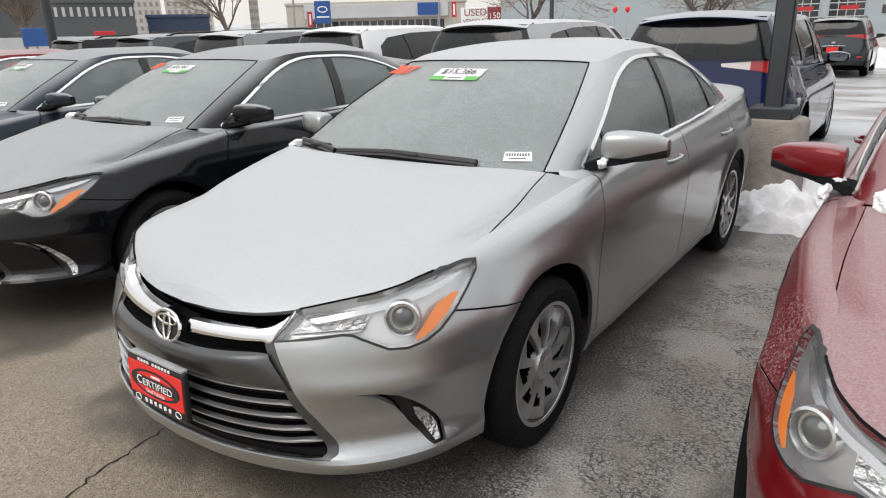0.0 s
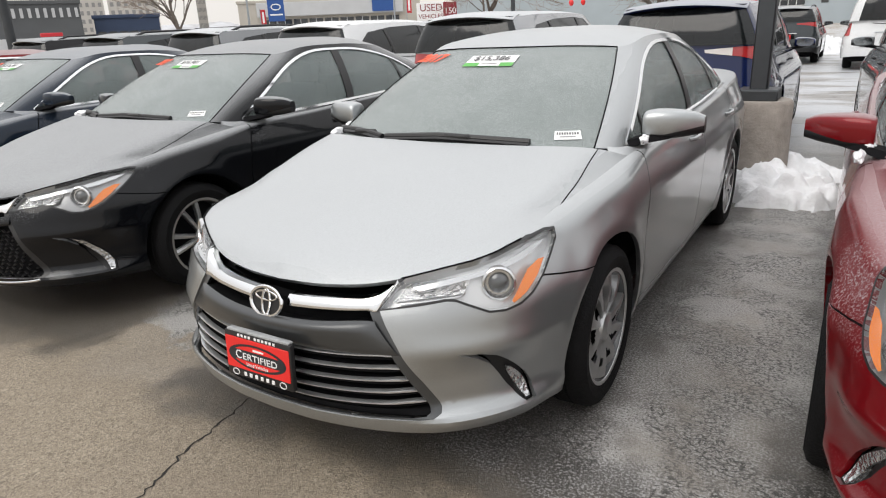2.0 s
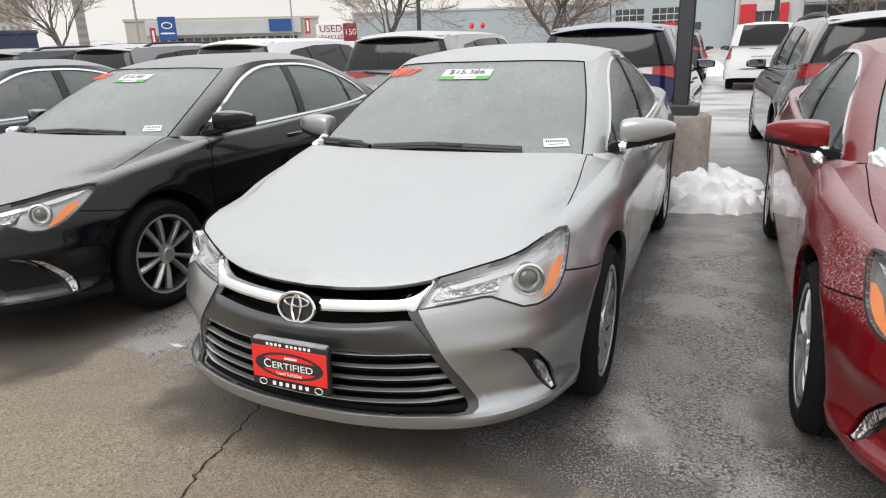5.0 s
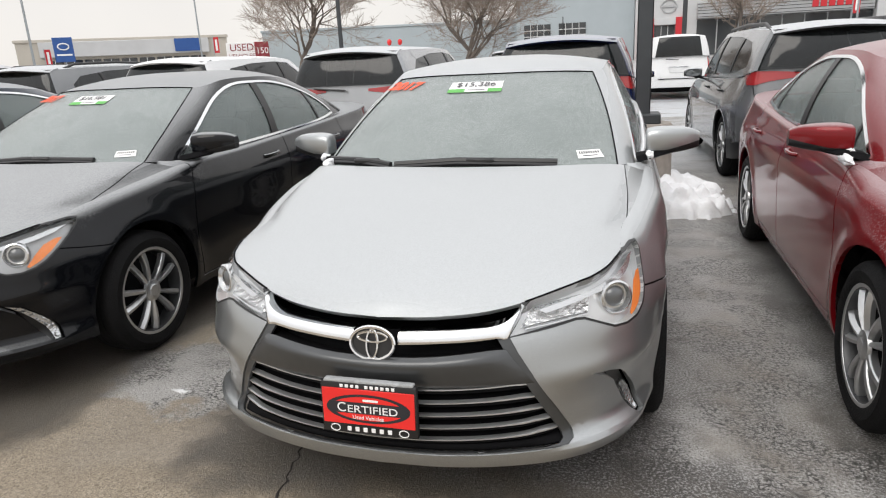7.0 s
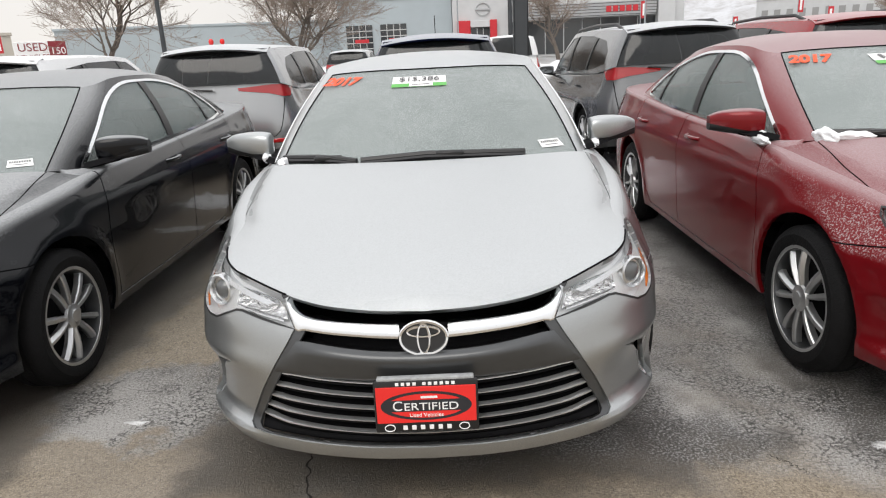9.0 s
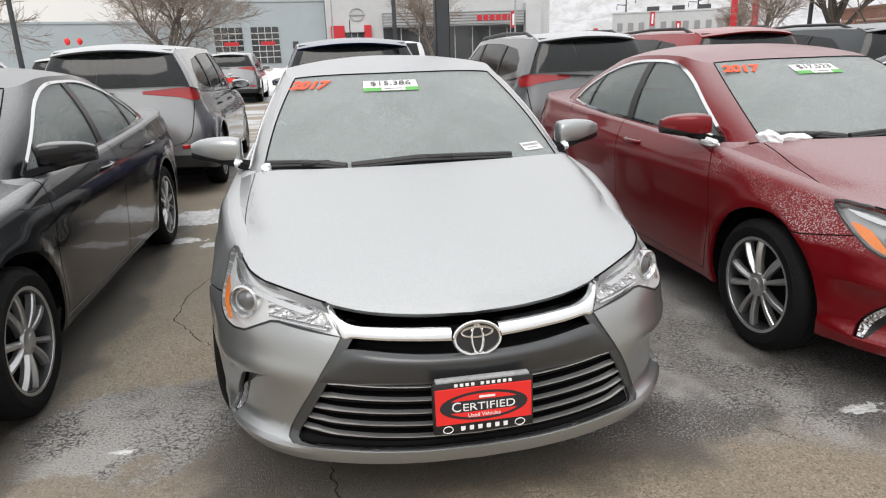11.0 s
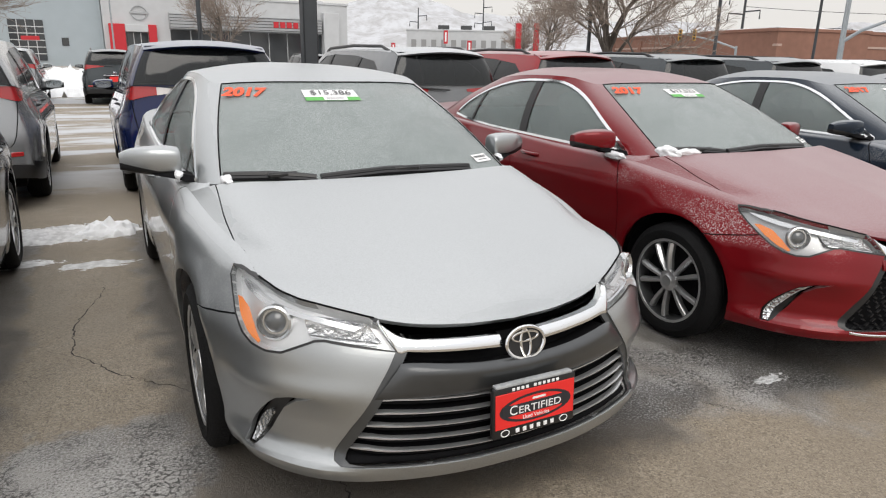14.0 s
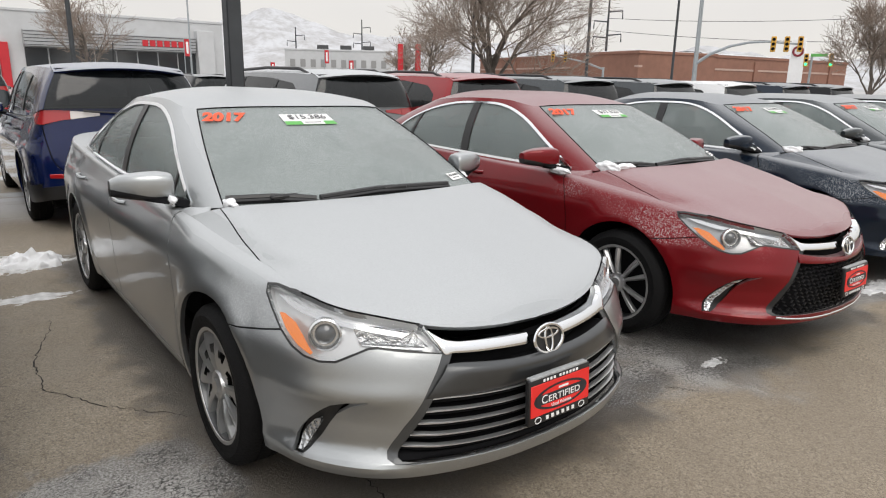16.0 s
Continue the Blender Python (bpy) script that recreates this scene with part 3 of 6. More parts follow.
        up, side = (q - p).normalized(), Vector((1, (r - p).y / max(1e-6, (r - p).x) if w > 0.02 else 0, 0)).normalized()
        up = (up - side * up.dot(side)).normalized()
        n = side.cross(up)
        if s < 0:
            p, up, side, n = (Vector((-k.x, k.y, k.z)) for k in (p, up, side, n))
            side = -side
        m = Matrix((side, up, n)).transposed().to_4x4()
        return Matrix.Translation(p + n * out) @ m

    def front(self, x, z, out=0.0):
        """The place on the nose at x and height z."""
        s, a = 0.0, abs(x)
        for _ in range(25):
            s = min(0.3, max(0, s + (a - self.skin(s, z, out).x) / 6.6))
        p = self.skin(s, z, out)
        return Vector((x, p.y, z))

    def band(self, x0, x1, low, high, back, fore, n=40, bm=None, bevel=0.25):
        """A bar that follows the nose between two heights."""
        rows = []
        for x in np.linspace(x0, x1, n):
            lo, hi = low(x), high(x)
            k = (hi - lo) * bevel
            rows.append([self.front(x, lo, back), self.front(x, lo, fore - 0.004), self.front(x, lo + k, fore), self.front(x, hi - k, fore), self.front(x, hi, fore - 0.004), self.front(x, hi, back)])
        b = sheet(rows)
        for row in (rows[0], rows[-1]):
            b.faces.new([b.verts.new(p) for p in row])
        return merge(bm, b) if bm else b


def circle(cy, cz, r, n=40):
    return [(cy + r * math.cos(a), cz + r * math.sin(a)) for a in np.linspace(0, 2 * math.pi, n, endpoint=False)]


def wheel_meshes(style, r=0.33):
    """Tyre and rim about the x axis; +x is outwards."""
    w = 0.105
    k = r / 0.33
    ri = 0.237 * k
    tyre = [(-w + 0.02, ri - 0.01), (-w, ri + 0.03), (-w, r - 0.045), (-w + 0.012, r - 0.015), (-w + 0.03, r - 0.003), (-0.035, r), (-0.03, r - 0.007), (-0.026, r),
            (0.026, r), (0.03, r - 0.007), (0.035, r), (w - 0.03, r - 0.003), (w - 0.012, r - 0.015), (w - 0.002, r - 0.04), (w + 0.002, ri + 0.05), (w, ri + 0.02), (w - 0.006, ri + 0.006), (w - 0.012, ri - 0.004), (w - 0.025, ri - 0.008)]
    t = lathe(tyre[::-1], 48)
    rim = lathe([(w - 0.016, ri - 0.002), (w - 0.01, ri - 0.006), (w - 0.014, ri - 0.017), (w - 0.035, ri - 0.022), (-w + 0.03, ri - 0.035)][::-1], 48)
    dark = lathe([(0.02, ri - 0.02), (0.015, 0.0)], 32)
    n, spokes = 10, []
    for i in range(n):
        rows = []
        if style == "sport":
            a = 2 * math.pi * (i // 2) / 5 + (0.19 if i % 2 else -0.19)
            for q in np.linspace(0, 1, 6):
                rad = 0.035 + (ri - 0.04) * q
                x = w - 0.028 + 0.016 * math.sin(q * math.pi * 0.9) - 0.004 * q
                h = 0.010 + 0.007 * q**0.8
                o = (0.014 if i % 2 else -0.014) * q
                rows.append([(x + dx, rad * math.cos(a) - (off + o) * math.sin(a), rad * math.sin(a) + (off + o) * math.cos(a))
                             for off, dx in ((-h, -0.03), (-h, -0.012), (-h * 0.25, 0.006), (h * 0.8, 0.0024), (h, -0.004), (h, -0.03))])
        else:
            # broad blades, a raised ridge on one side, falling away to the other, with an opening half way out
            a = 2 * math.pi * i / n
            us, qs = (-1.0, -0.72, -0.44, -0.14, 0.25, 0.6, 0.82, 0.98, 1.0), np.linspace(0, 1, 13)
            for q in qs:
                rad = 0.03 + (ri - 0.03) * q
                x = w - 0.03 + 0.018 * math.sin(q * math.pi * 0.8)
                fall = np.interp(q, (0, 0.3, 0.75, 0.9, 1), (0.004, 0.016, 0.03, 0.03, 0.012))
                rows.append([(x + dx * fall, rad * math.cos(a + 0.313 * u), rad * math.sin(a + 0.313 * u)) for u, dx in zip(us, (-1.0, -0.86, -0.68, -0.46, -0.22, -0.04, 0.05, -0.08, -1.1))])
            blade = sheet(rows)
            blade.faces.ensure_lookup_table()
            gone = [blade.faces[r * (len(us) - 1) + c] for r in range(len(qs) - 1) for c in range(4) if 0.28 < (r + 0.5) / 12 < 0.68 and c < r - 2]
            bmesh.ops.delete(blade, geom=gone, context="FACES")
            spokes.append(blade)
            continue
        spokes.append(sheet(rows))
    hub = lathe([(w - 0.03, 0.062), (w - 0.016, 0.058), (w - 0.012, 0.036), (w - 0.006, 0.03), (w - 0.006, 0.0)][::-1], 28)
    flange = lathe([(w - 0.02, ri - 0.016), (w - 0.01, ri - 0.012), (w - 0.007, ri - 0.005), (w - 0.008, ri + 0.002)][::-1], 48)
    return t, rim, dark, hub, spokes, flange


WHEELS = {}


def add_wheels(car, spec, style, rim_mat):
    key = (style, spec["wheel"])
    first = key not in WHEELS
    for ya in spec["axles"]:
        for sx in (1, -1):
            if first:
                t, rim, dark, hub, spokes, flange = wheel_meshes(style, spec["wheel"])
                w = part("wheel", rim, ALLOY_DARK if style == "sport" else GUNMETAL, None, "alloy rim with ten spokes")
                for b in spokes:
                    part("spoke", b, rim_mat, w, "", 16)
                part("tyre", t, RUBBER, w, "black rubber tyre")
                part("brake_disc", dark, MATT, w)
                part("hub_cap", hub, ALLOY, w)
                part("rim_flange", flange, ALLOY, w, "silver rim edge")
                WHEELS[key] = w
                first = False
            else:
                w = copy_thing(WHEELS[key], Matrix())
            w.parent = car
            w.matrix_basis = pose(sx * 0.79, ya, spec["wheel"], 37 * ya, 0, 0 if sx > 0 else 180)


def both(name, bm, material, car, label=""):
    """A part and its mirror image."""
    m = mirrored(bm)
    return part(name, bm, material, car, label), part(name, m, material, car, label)


MIRROR = mat("mirror_glass", (0.62, 0.66, 0.68), 0.05, 1.0)


def mirror_mesh(x=0.932, y=1.64, z=1.052):
    """A wing mirror's shell, its dark lower edge, its base on the door and its glass."""
    top = spline([(0, 0.05), (0.25, 0.06), (0.6, 0.056), (0.85, 0.044), (1, 0.026)])
    low_z = spline([(0, -0.066), (0.3, -0.07), (0.7, -0.06), (1, -0.046)])
    fore = spline([(0, -0.075), (0.3, -0.07), (0.7, -0.035), (1, 0.022)])
    shell = bmesh.new()
    rows, n = [], 28
    for a in (0.0, 0.0, 0.012, 0.04, 0.1, 0.2, 0.32, 0.45, 0.58, 0.7, 0.8, 0.88, 0.94, 0.98, 1.0, 1.0):
        t, b, f, r = (float(k(a)[0]) for k in (top, low_z, fore, lambda q: [0.04 + 0.03 * q]))
        grow = 0.0 if len(rows) in (0, 15) else (0.82 if len(rows) == 1 else 0.94 if len(rows) == 2 else 1.0)
        row = []
        for k in range(n + 1):
            w = 2 * math.pi * k / n
            c, e = math.cos(w), math.sin(w)
            c, e = math.copysign(abs(c) ** 0.62, c), math.copysign(abs(e) ** 0.6, e)
            row.append((x - 0.115 + 0.245 * a, y + (f + r) / 2 + (r - f) / 2 * c * grow, z + (t + b) / 2 + (t - b) / 2 * e * grow))
        rows.append(row)
    sheet(rows, shell)
    bmesh.ops.remove_doubles(shell, verts=shell.verts, dist=1e-4)
    bmesh.ops.recalc_face_normals(shell, faces=shell.faces)
    low = take(shell, cut(shell, [(0, z - 0.2), (3, z - 0.2), (3, z - 0.008), (x + 0.13, z - 0.012), (x - 0.02, z - 0.046), (x - 0.12, z - 0.05), (0, z - 0.05)], FRONT))
    arm = bmesh.new()
    rows = []
    for px, ya, yb, za, zb in ((x + 0.03, 1.6, 1.66, -0.06, -0.058), (x - 0.03, 1.575, 1.68, -0.078, -0.05), (x - 0.085, 1.54, 1.67, -0.088, -0.052), (x - 0.135, 1.5, 1.66, -0.1, -0.06), (x - 0.16, 1.49, 1.66, -0.105, -0.066)):
        o = y - 1.64
        rows.append([(px, ya + o, z + za + 0.01), (px, ya + 0.02 + o, z + zb), (px, yb - 0.02 + o, z + zb), (px, yb + o, z + za + 0.01), (px, (ya + yb) / 2 + o, z + za), (px, ya + o, z + za + 0.01)])
    sheet(rows, arm)
    bmesh.ops.remove_doubles(arm, verts=arm.verts, dist=1e-4)
    bmesh.ops.recalc_face_normals(arm, faces=arm.faces)
    pane = bmesh.new()
    ring = [(x + 0.01 + 0.098 * math.copysign(abs(math.cos(w)) ** 0.55, math.cos(w)), z - 0.004 + 0.047 * math.copysign(abs(math.sin(w)) ** 0.6, math.sin(w))) for w in np.linspace(0, 2 * math.pi, 29)]
    sheet([[(px, y + 0.06 + 0.03 * (px - x) / 0.245, pz) for px, pz in ring], [(x + 0.01 + (px - x - 0.01) * 0.02, y + 0.06, z - 0.004) for px, pz in ring]], pane)
    return shell, low, arm, pane


def interior(car, spec, seat_y=2.25, top=1.0, rear=3.2):
    fl = block((1.45, 3.4, 0.12), (0, 2.45, 0.26), 0.02)
    block((1.4, 0.35, 0.3), (0, 1.5, top - 0.23), 0.06, fl)
    block((1.35, 0.5, 0.1), (0, rear + 0.65, top + 0.02), 0.02, fl)
    part("cabin_floor", fl, MATT, car)
    for x in (-0.36, 0.36):
        s = block((0.5, 0.5, 0.18), (x, seat_y - 0.1, 0.5), 0.06, seg=2)
        block((0.48, 0.16, 0.62), (x, seat_y + 0.2, 0.82), 0.06, s, Euler((radians(-16), 0, 0)).to_matrix().to_4x4(), 2)
        block((0.26, 0.1, 0.17), (x, seat_y + 0.32, 1.2), 0.04, s, seg=2)
        part("seat", s, CABIN, car, "grey cloth front seat with headrest")
    s = block((1.3, 0.5, 0.2), (0, rear - 0.1, 0.5), 0.06, seg=2)
    block((1.3, 0.18, 0.6), (0, rear + 0.22, 0.82), 0.06, s, Euler((radians(-20), 0, 0)).to_matrix().to_4x4(), 2)
    for x in (-0.4, 0.4):
        block((0.26, 0.1, 0.14), (x, rear + 0.36, 1.14), 0.04, s, seg=2)
    part("rear_seat", s, CABIN, car, "grey cloth rear bench")
    ring_pts = [(0.36 + 0.18 * math.cos(a), 1.78 + 0.06 * math.sin(a), 0.92 + 0.17 * math.sin(a)) for a in np.linspace(0, 2 * math.pi, 25)]
    part("steering_wheel", tube(ring_pts, 0.014, 6, cap=False), MATT, car)


def emblem(car, m, size=0.075, label="chrome oval badge"):
    """A plain chrome oval with two thin ovals inside it."""
    bm = bmesh.new()
    for rx, rz, cz, r in ((1, 0.7, 0, 0.085), (0.68, 0.21, 0.27, 0.06), (0.25, 0.62, -0.02, 0.06)):
        pts = [(size * rx * math.cos(a), 0, size * (cz + rz * math.sin(a))) for a in np.linspace(0, 2 * math.pi, 33)]
        tube(pts, size * r, 6, bm, cap=False)
    ob = part("badge", bm, CHROME, car, label)
    ob.matrix_basis = m
    back = bmesh.new()
    bmesh.ops.create_circle(back, cap_ends=True, segments=32, radius=size * 1.04)
    for v in back.verts:
        v.co = Vector((v.co.x, 0.004, v.co.y * 0.7))
    part("badge_backing", back, BLACK, ob)
    return ob


def base_car(name, sh, paint_mat, side_glass, screen_glass):
    """Body, windows and seams that every car has. Returns the car and the half sheets that are left."""
    sp = sh.spec
    car = new(name)
    body = sh.side()
    y0, y1 = sp["axles"]
    for ya in sp["axles"]:
        bmesh.ops.delete(body, geom=cut(body, circle(ya, sp["wheel"], sp["arch"]), SIDE, lambda c: c.x > 0.55), context="FACES")
        well = lathe([(0.825, sp["arch"] + 0.014), (0.5, sp["arch"] + 0.02), (0.45, 0.1)], 30, math.pi * 1.12, -0.06 * math.pi)
        bmesh.ops.translate(well, vec=(0, ya, sp["wheel"]), verts=well.verts)
        both("wheel_well", well, MATT, car)
    gaps = bmesh.new()
    for line in sp["seams"]:
        got = cut(body, ribbon(smooth_line(line, 14), 0.008), SIDE, lambda c: c.x > 0.6)
        merge(gaps, push(take(body, got), -0.005))
    both("door_gap", gaps, MATT, car)
    sill = sp["seams"][3]
    for a, b, label in ((0, 1, "front_door"), (1, 2, "rear_door")):
        fa, fb = smooth_line(sp["seams"][a], 14), smooth_line(sp["seams"][b], 14)
        poly = [(fa[0][0], 1.2)] + fa + fb[::-1] + [(fb[0][0], 1.2)]
        got = cut(body, poly, SIDE, lambda c: c.x > 0.6)
        both(label, lip(take(body, got), 0.01), paint_mat, car)
    # cabin
    cab = sh.cabin()
    cols = len(sh.columns)
    column = {f: sh.columns[i % cols] for i, f in enumerate(cab.faces)}
    screen = [f for f, w in column.items() if w < 0.95]
    rear = [f for f, w in column.items() if w > sp.get("rear_edge", 3.3)]
    glass_front = take(cab, screen)
    glass_rear = take(cab, rear)
    dlo = take(cab, cut(cab, sp["windows"], SIDE, lambda c: c.x > 0.4))
    for a, b, w in sp["pillars"]:
        post = take(dlo, cut(dlo, ribbon([a, ((a[0] + b[0]) / 2, (a[1] + b[1]) / 2), b], w), SIDE))
        both("window_pillar", push(post, 0.002), BLACK, car)
    edges = [-9, *sp["panes"], 9]
    for a, b in zip(edges[:-1], edges[1:]):
        got = [f for f in dlo.faces if a < f.calc_center_median().y < b]
        if got:
            both("side_window", push(take(dlo, got), -0.006), side_glass, car, "side window with melting frost")
    dlo.free()
    part("windscreen", push(whole(glass_front), -0.002), screen_glass, car, "windscreen under a thin layer of frost")
    part("rear_window", push(whole(glass_rear), -0.003), screen_glass if sp is SEDAN else side_glass, car)
    roof = sh.top()
    merge(cab, roof)
    bmesh.ops.remove_doubles(cab, verts=[v for v in cab.verts if v.co.z > 1.3], dist=4e-3)
    part("roof", whole(lip(cab, 0.012)), paint_mat, car, "roof dusted with frost")
    return car, body


def window_trim(sh, car, material):
    """The bright line round the side windows."""
    sp = sh.spec
    cab = sh.cabin()
    w = sp["windows"]
    got = cut(cab, ribbon(smooth_line(w[3:] + w[:1], 26), 0.016), SIDE, lambda c: c.x > 0.4)
    low = cut(cab, ribbon(smooth_line(w[:4], 12), 0.016), SIDE, lambda c: c.x > 0.4)
    got = [f for f in cab.faces if f.is_valid and (f in set(got) or f in set(low))]
    both("window_trim", lip(push(take(cab, got), 0.005), 0.008), material, car, "bright window surround")
    cab.free()


def handles(sh, car, ys, z, material):
    for y in ys:
        s = float(np.interp(y, [sh.line(q)[1] for q in np.linspace(0, 1, 200)], np.linspace(0, 1, 200)))
        p = sh.skin(s, z)
        for sx in (1, -1):
            bar = tube([(sx * (p.x - 0.004), y - 0.1, z), (sx * (p.x + 0.02), y - 0.075, z + 0.002), (sx * (p.x + 0.028), y, z + 0.004), (sx * (p.x + 0.02), y + 0.075, z + 0.004), (sx * (p.x - 0.004), y + 0.1, z + 0.004)], 0.012, 8)
            part("door_handle", bar, material, car)


def plate_sign(sh, car):
    """A dealer's card in a black frame, in the place of the number plate."""
    y = sh.front(0, 0.453, 0.03).y
    m = Matrix.Translation((0, y - 0.004, 0.453)) @ Euler((radians(-3), 0, 0)).to_matrix().to_4x4()
    frame_bm = block((0.312, 0.022, 0.168), (0, 0, 0), 0.006, seg=2)
    fr = part("plate_frame", frame_bm, BLACK, car, "black frame with white lettering bars")
    fr.matrix_basis = m
    part("card", block((0.298, 0.004, 0.116), (0, -0.0125, 0.007), 0.001), PLATE_RED, fr, "red card")
    part("frost_ledge", block((0.29, 0.026, 0.01), (0, 0.004, 0.086), 0.004, seg=2), FROST_GREY, fr, "grey frost on the frame's upper edge")

    def disc(name, rx, rz, y, z, material):
        d = bmesh.new()
        bmesh.ops.create_circle(d, cap_ends=True, segments=44, radius=1)
        for v in d.verts:
            v.co = Vector((v.co.x * rx, y, v.co.y * rz + z))
        bmesh.ops.reverse_faces(d, faces=d.faces)
        part(name, d, material, fr)

    disc("oval", 0.136, 0.047, -0.0152, 0.004, INK)
    disc("oval_field", 0.118, 0.039, -0.0156, 0.004, PLATE_RED)
    part("oval_band", block((0.252, 0.001, 0.037), (0, -0.0157, 0.005), 0.0), INK, fr)
    up = Euler((radians(90), 0, 0)).to_matrix().to_4x4()
    text("lettering", "C", 0.044, WHITE, fr, Matrix.Translation((-0.0855, -0.0168, 0.004)) @ up, squeeze=1.0)
    text("lettering", "ERTIFIED", 0.034, WHITE, fr, Matrix.Translation((0.015, -0.0168, 0.001)) @ up, squeeze=1.24)
    text("lettering", "Used Vehicles", 0.018, WHITE, fr, Matrix.Translation((0, -0.0168, -0.0255)) @ up)
    marks = [((0.0105, 0.003, 0.01), (-0.084 + 0.0172 * i, -0.012, 0.0735)) for i in (0, 1, 2, 3, 4.7, 5.7, 6.7, 7.7, 8.7, 9.7)]
    marks += [((0.0135, 0.003, 0.0145), (-0.066 + 0.0265 * i, -0.012, -0.068)) for i in range(6)] + [((0.05, 0.001, 0.007), (0.01, -0.0163, 0.032))]
    for size, place in marks:
        part("lettering_bar", block(size, place, 0.001), WHITE, fr)
    for x in (-0.112, 0.112):
        rg = tube([(x + 0.015 * math.cos(a), -0.012, -0.068 + 0.011 * math.sin(a)) for a in np.linspace(0, 2 * math.pi, 21)], 0.0017, 5, cap=False)
        part("oval_mark", rg, WHITE, fr)


def sedan(style, paint_mat):
    sh = Shell(SEDAN)
    car, body = base_car("sedan", sh, paint_mat, GLASS_SIDE, GLASS_FRONT)
    # nose openings
    rim_line = [(0.408, 0.655), (0.44, 0.602), (0.478, 0.545), (0.513, 0.487), (0.545, 0.43), (0.573, 0.373), (0.594, 0.328), (0.6, 0.308), (0.586, 0.296), (0.54, 0.291), (0.4, 0.287), (0.2, 0.284), (-0.02, 0.284)]
    spindle = [(-0.02, 0.72), (0.2, 0.73), (0.425, 0.76), (0.438, 0.724)] + rim_line
    hole = take(body, cut(body, spindle, FRONT, lambda c: c.y < 0.6))
    inner = [(0.372, 0.655), (0.405, 0.602), (0.443, 0.545), (0.48, 0.487), (0.513, 0.43), (0.543, 0.373), (0.566, 0.33), (0.571, 0.314), (0.562, 0.304), (0.52, 0.298), (0.4, 0.293), (0.2, 0.29), (-0.02, 0.29)]
    surround = take(hole, cut(hole, rim_line + inner[::-1], FRONT))
    part("grille_frame", whole(lip(push(surround, -0.006), 0.01)), GUNMETAL if style == "plain" else BLACK, car, "dark grille frame")
    part("grille_backing", whole(push(hole, -0.08)), MATT, car)
    tray = sh.band(-0.56, 0.56, lambda x: 0.282 + 0.006 * (x / 0.56) ** 2, lambda x: 0.304 + 0.01 * (x / 0.56) ** 2, -0.12, -0.03, 40)
    part("grille_tray", tray, MATT, car)
    lamp_poly = [(0.385, 0.65), (0.461, 0.73), (0.5, 0.75), (0.58, 0.77), (0.68, 0.79), (0.80, 0.812), (0.87, 0.816), (0.93, 0.815), (0.985, 0.819), (1.025, 0.815), (1.022, 0.79), (0.988, 0.75),
                 (0.945, 0.708), (0.893, 0.668), (0.845, 0.645), (0.79, 0.634), (0.735, 0.637), (0.68, 0.66), (0.63, 0.68), (0.6, 0.682), (0.50, 0.668)]
    spare = sh.side()
    gasket = take(spare, cut(spare, ribbon(lamp_poly + lamp_poly[:2], 0.0075), LAMP, lambda c: c.y < 0.9))
    both("lamp_gasket", push(gasket, 0.0008), BLACK, car)
    lens = take(body, cut(body, lamp_poly, LAMP, lambda c: c.y < 0.9))
    brow = [sh.edge(q) + Vector((0, -0.002, 0.001)) for q in np.linspace(0, 0.4, 160)]
    both("hood_shut_line", tube([p for p in brow if 0.44 < p.x and p.y < 0.52], 0.0035, 6), MATT, car)
    bowl = lens.copy()
    bowl.normal_update()
    rim_edges = [e for e in bowl.edges if len(e.link_faces) == 1]
    normals = {v: v.normal.copy() for v in bowl.verts}
    for v, nrm in normals.items():
        v.co -= nrm * 0.04
    lifted = bmesh.ops.extrude_edge_only(bowl, edges=rim_edges)["geom"]
    place = {tuple(round(c, 5) for c in v.co): nrm for v, nrm in normals.items()}
    for v in lifted:
        if isinstance(v, bmesh.types.BMVert):
            v.co += place.get(tuple(round(c, 5) for c in v.co), Vector()) * 0.0385
    both("lamp_housing", bowl, LAMP_GREY if style == "plain" else LAMP_SMOKE, car)
    amber_poly = [(0.962, 0.748), (0.935, 0.75), (0.888, 0.735), (0.852, 0.70), (0.815, 0.657), (0.824, 0.65), (0.872, 0.672), (0.922, 0.708)]
    amber = take(spare, cut(spare, amber_poly, LAMP, lambda c: c.y < 0.9))
    strip = take(spare, cut(spare, [(0.5, 0.72), (0.66, 0.75), (0.8, 0.771), (0.93, 0.793), (0.985, 0.797), (0.94, 0.778), (0.86, 0.762), (0.8, 0.755), (0.66, 0.735), (0.52, 0.71)], LAMP, lambda c: c.y < 0.9))
    spare.free()
    both("indicator", push(amber, -0.005), AMBER, car, "amber indicator lens")
    both("lamp_trim", lip(push(strip, -0.014), 0.03), LAMP_SILVER, car)
    d = Vector((0.5, -0.85, 0.12)).normalized()
    seat = min((sh.skin(q, 0.712) for q in np.linspace(0.08, 0.3, 120)), key=lambda p: (p - Vector((0.685, 0.37, 0.712))).length) - d * 0.034
    for name, place, k, label in (("projector", seat, 0.78, "round projector lamp"),):
        proj = lathe([(0.0, 0.072), (0.03, 0.07), (0.034, 0.062), (0.012, 0.052), (0.012, 0.044), (0.026, 0.03), (0.03, 0.012), (0.031, 0)][::-1], 32)
        turn = Vector((1, 0, 0)).rotation_difference(d).to_matrix().to_4x4()
        bmesh.ops.transform(proj, matrix=Matrix.Translation(place) @ turn @ Matrix.Scale(k, 4), verts=proj.verts)
        both(name, proj, LAMP_SILVER, car, label)
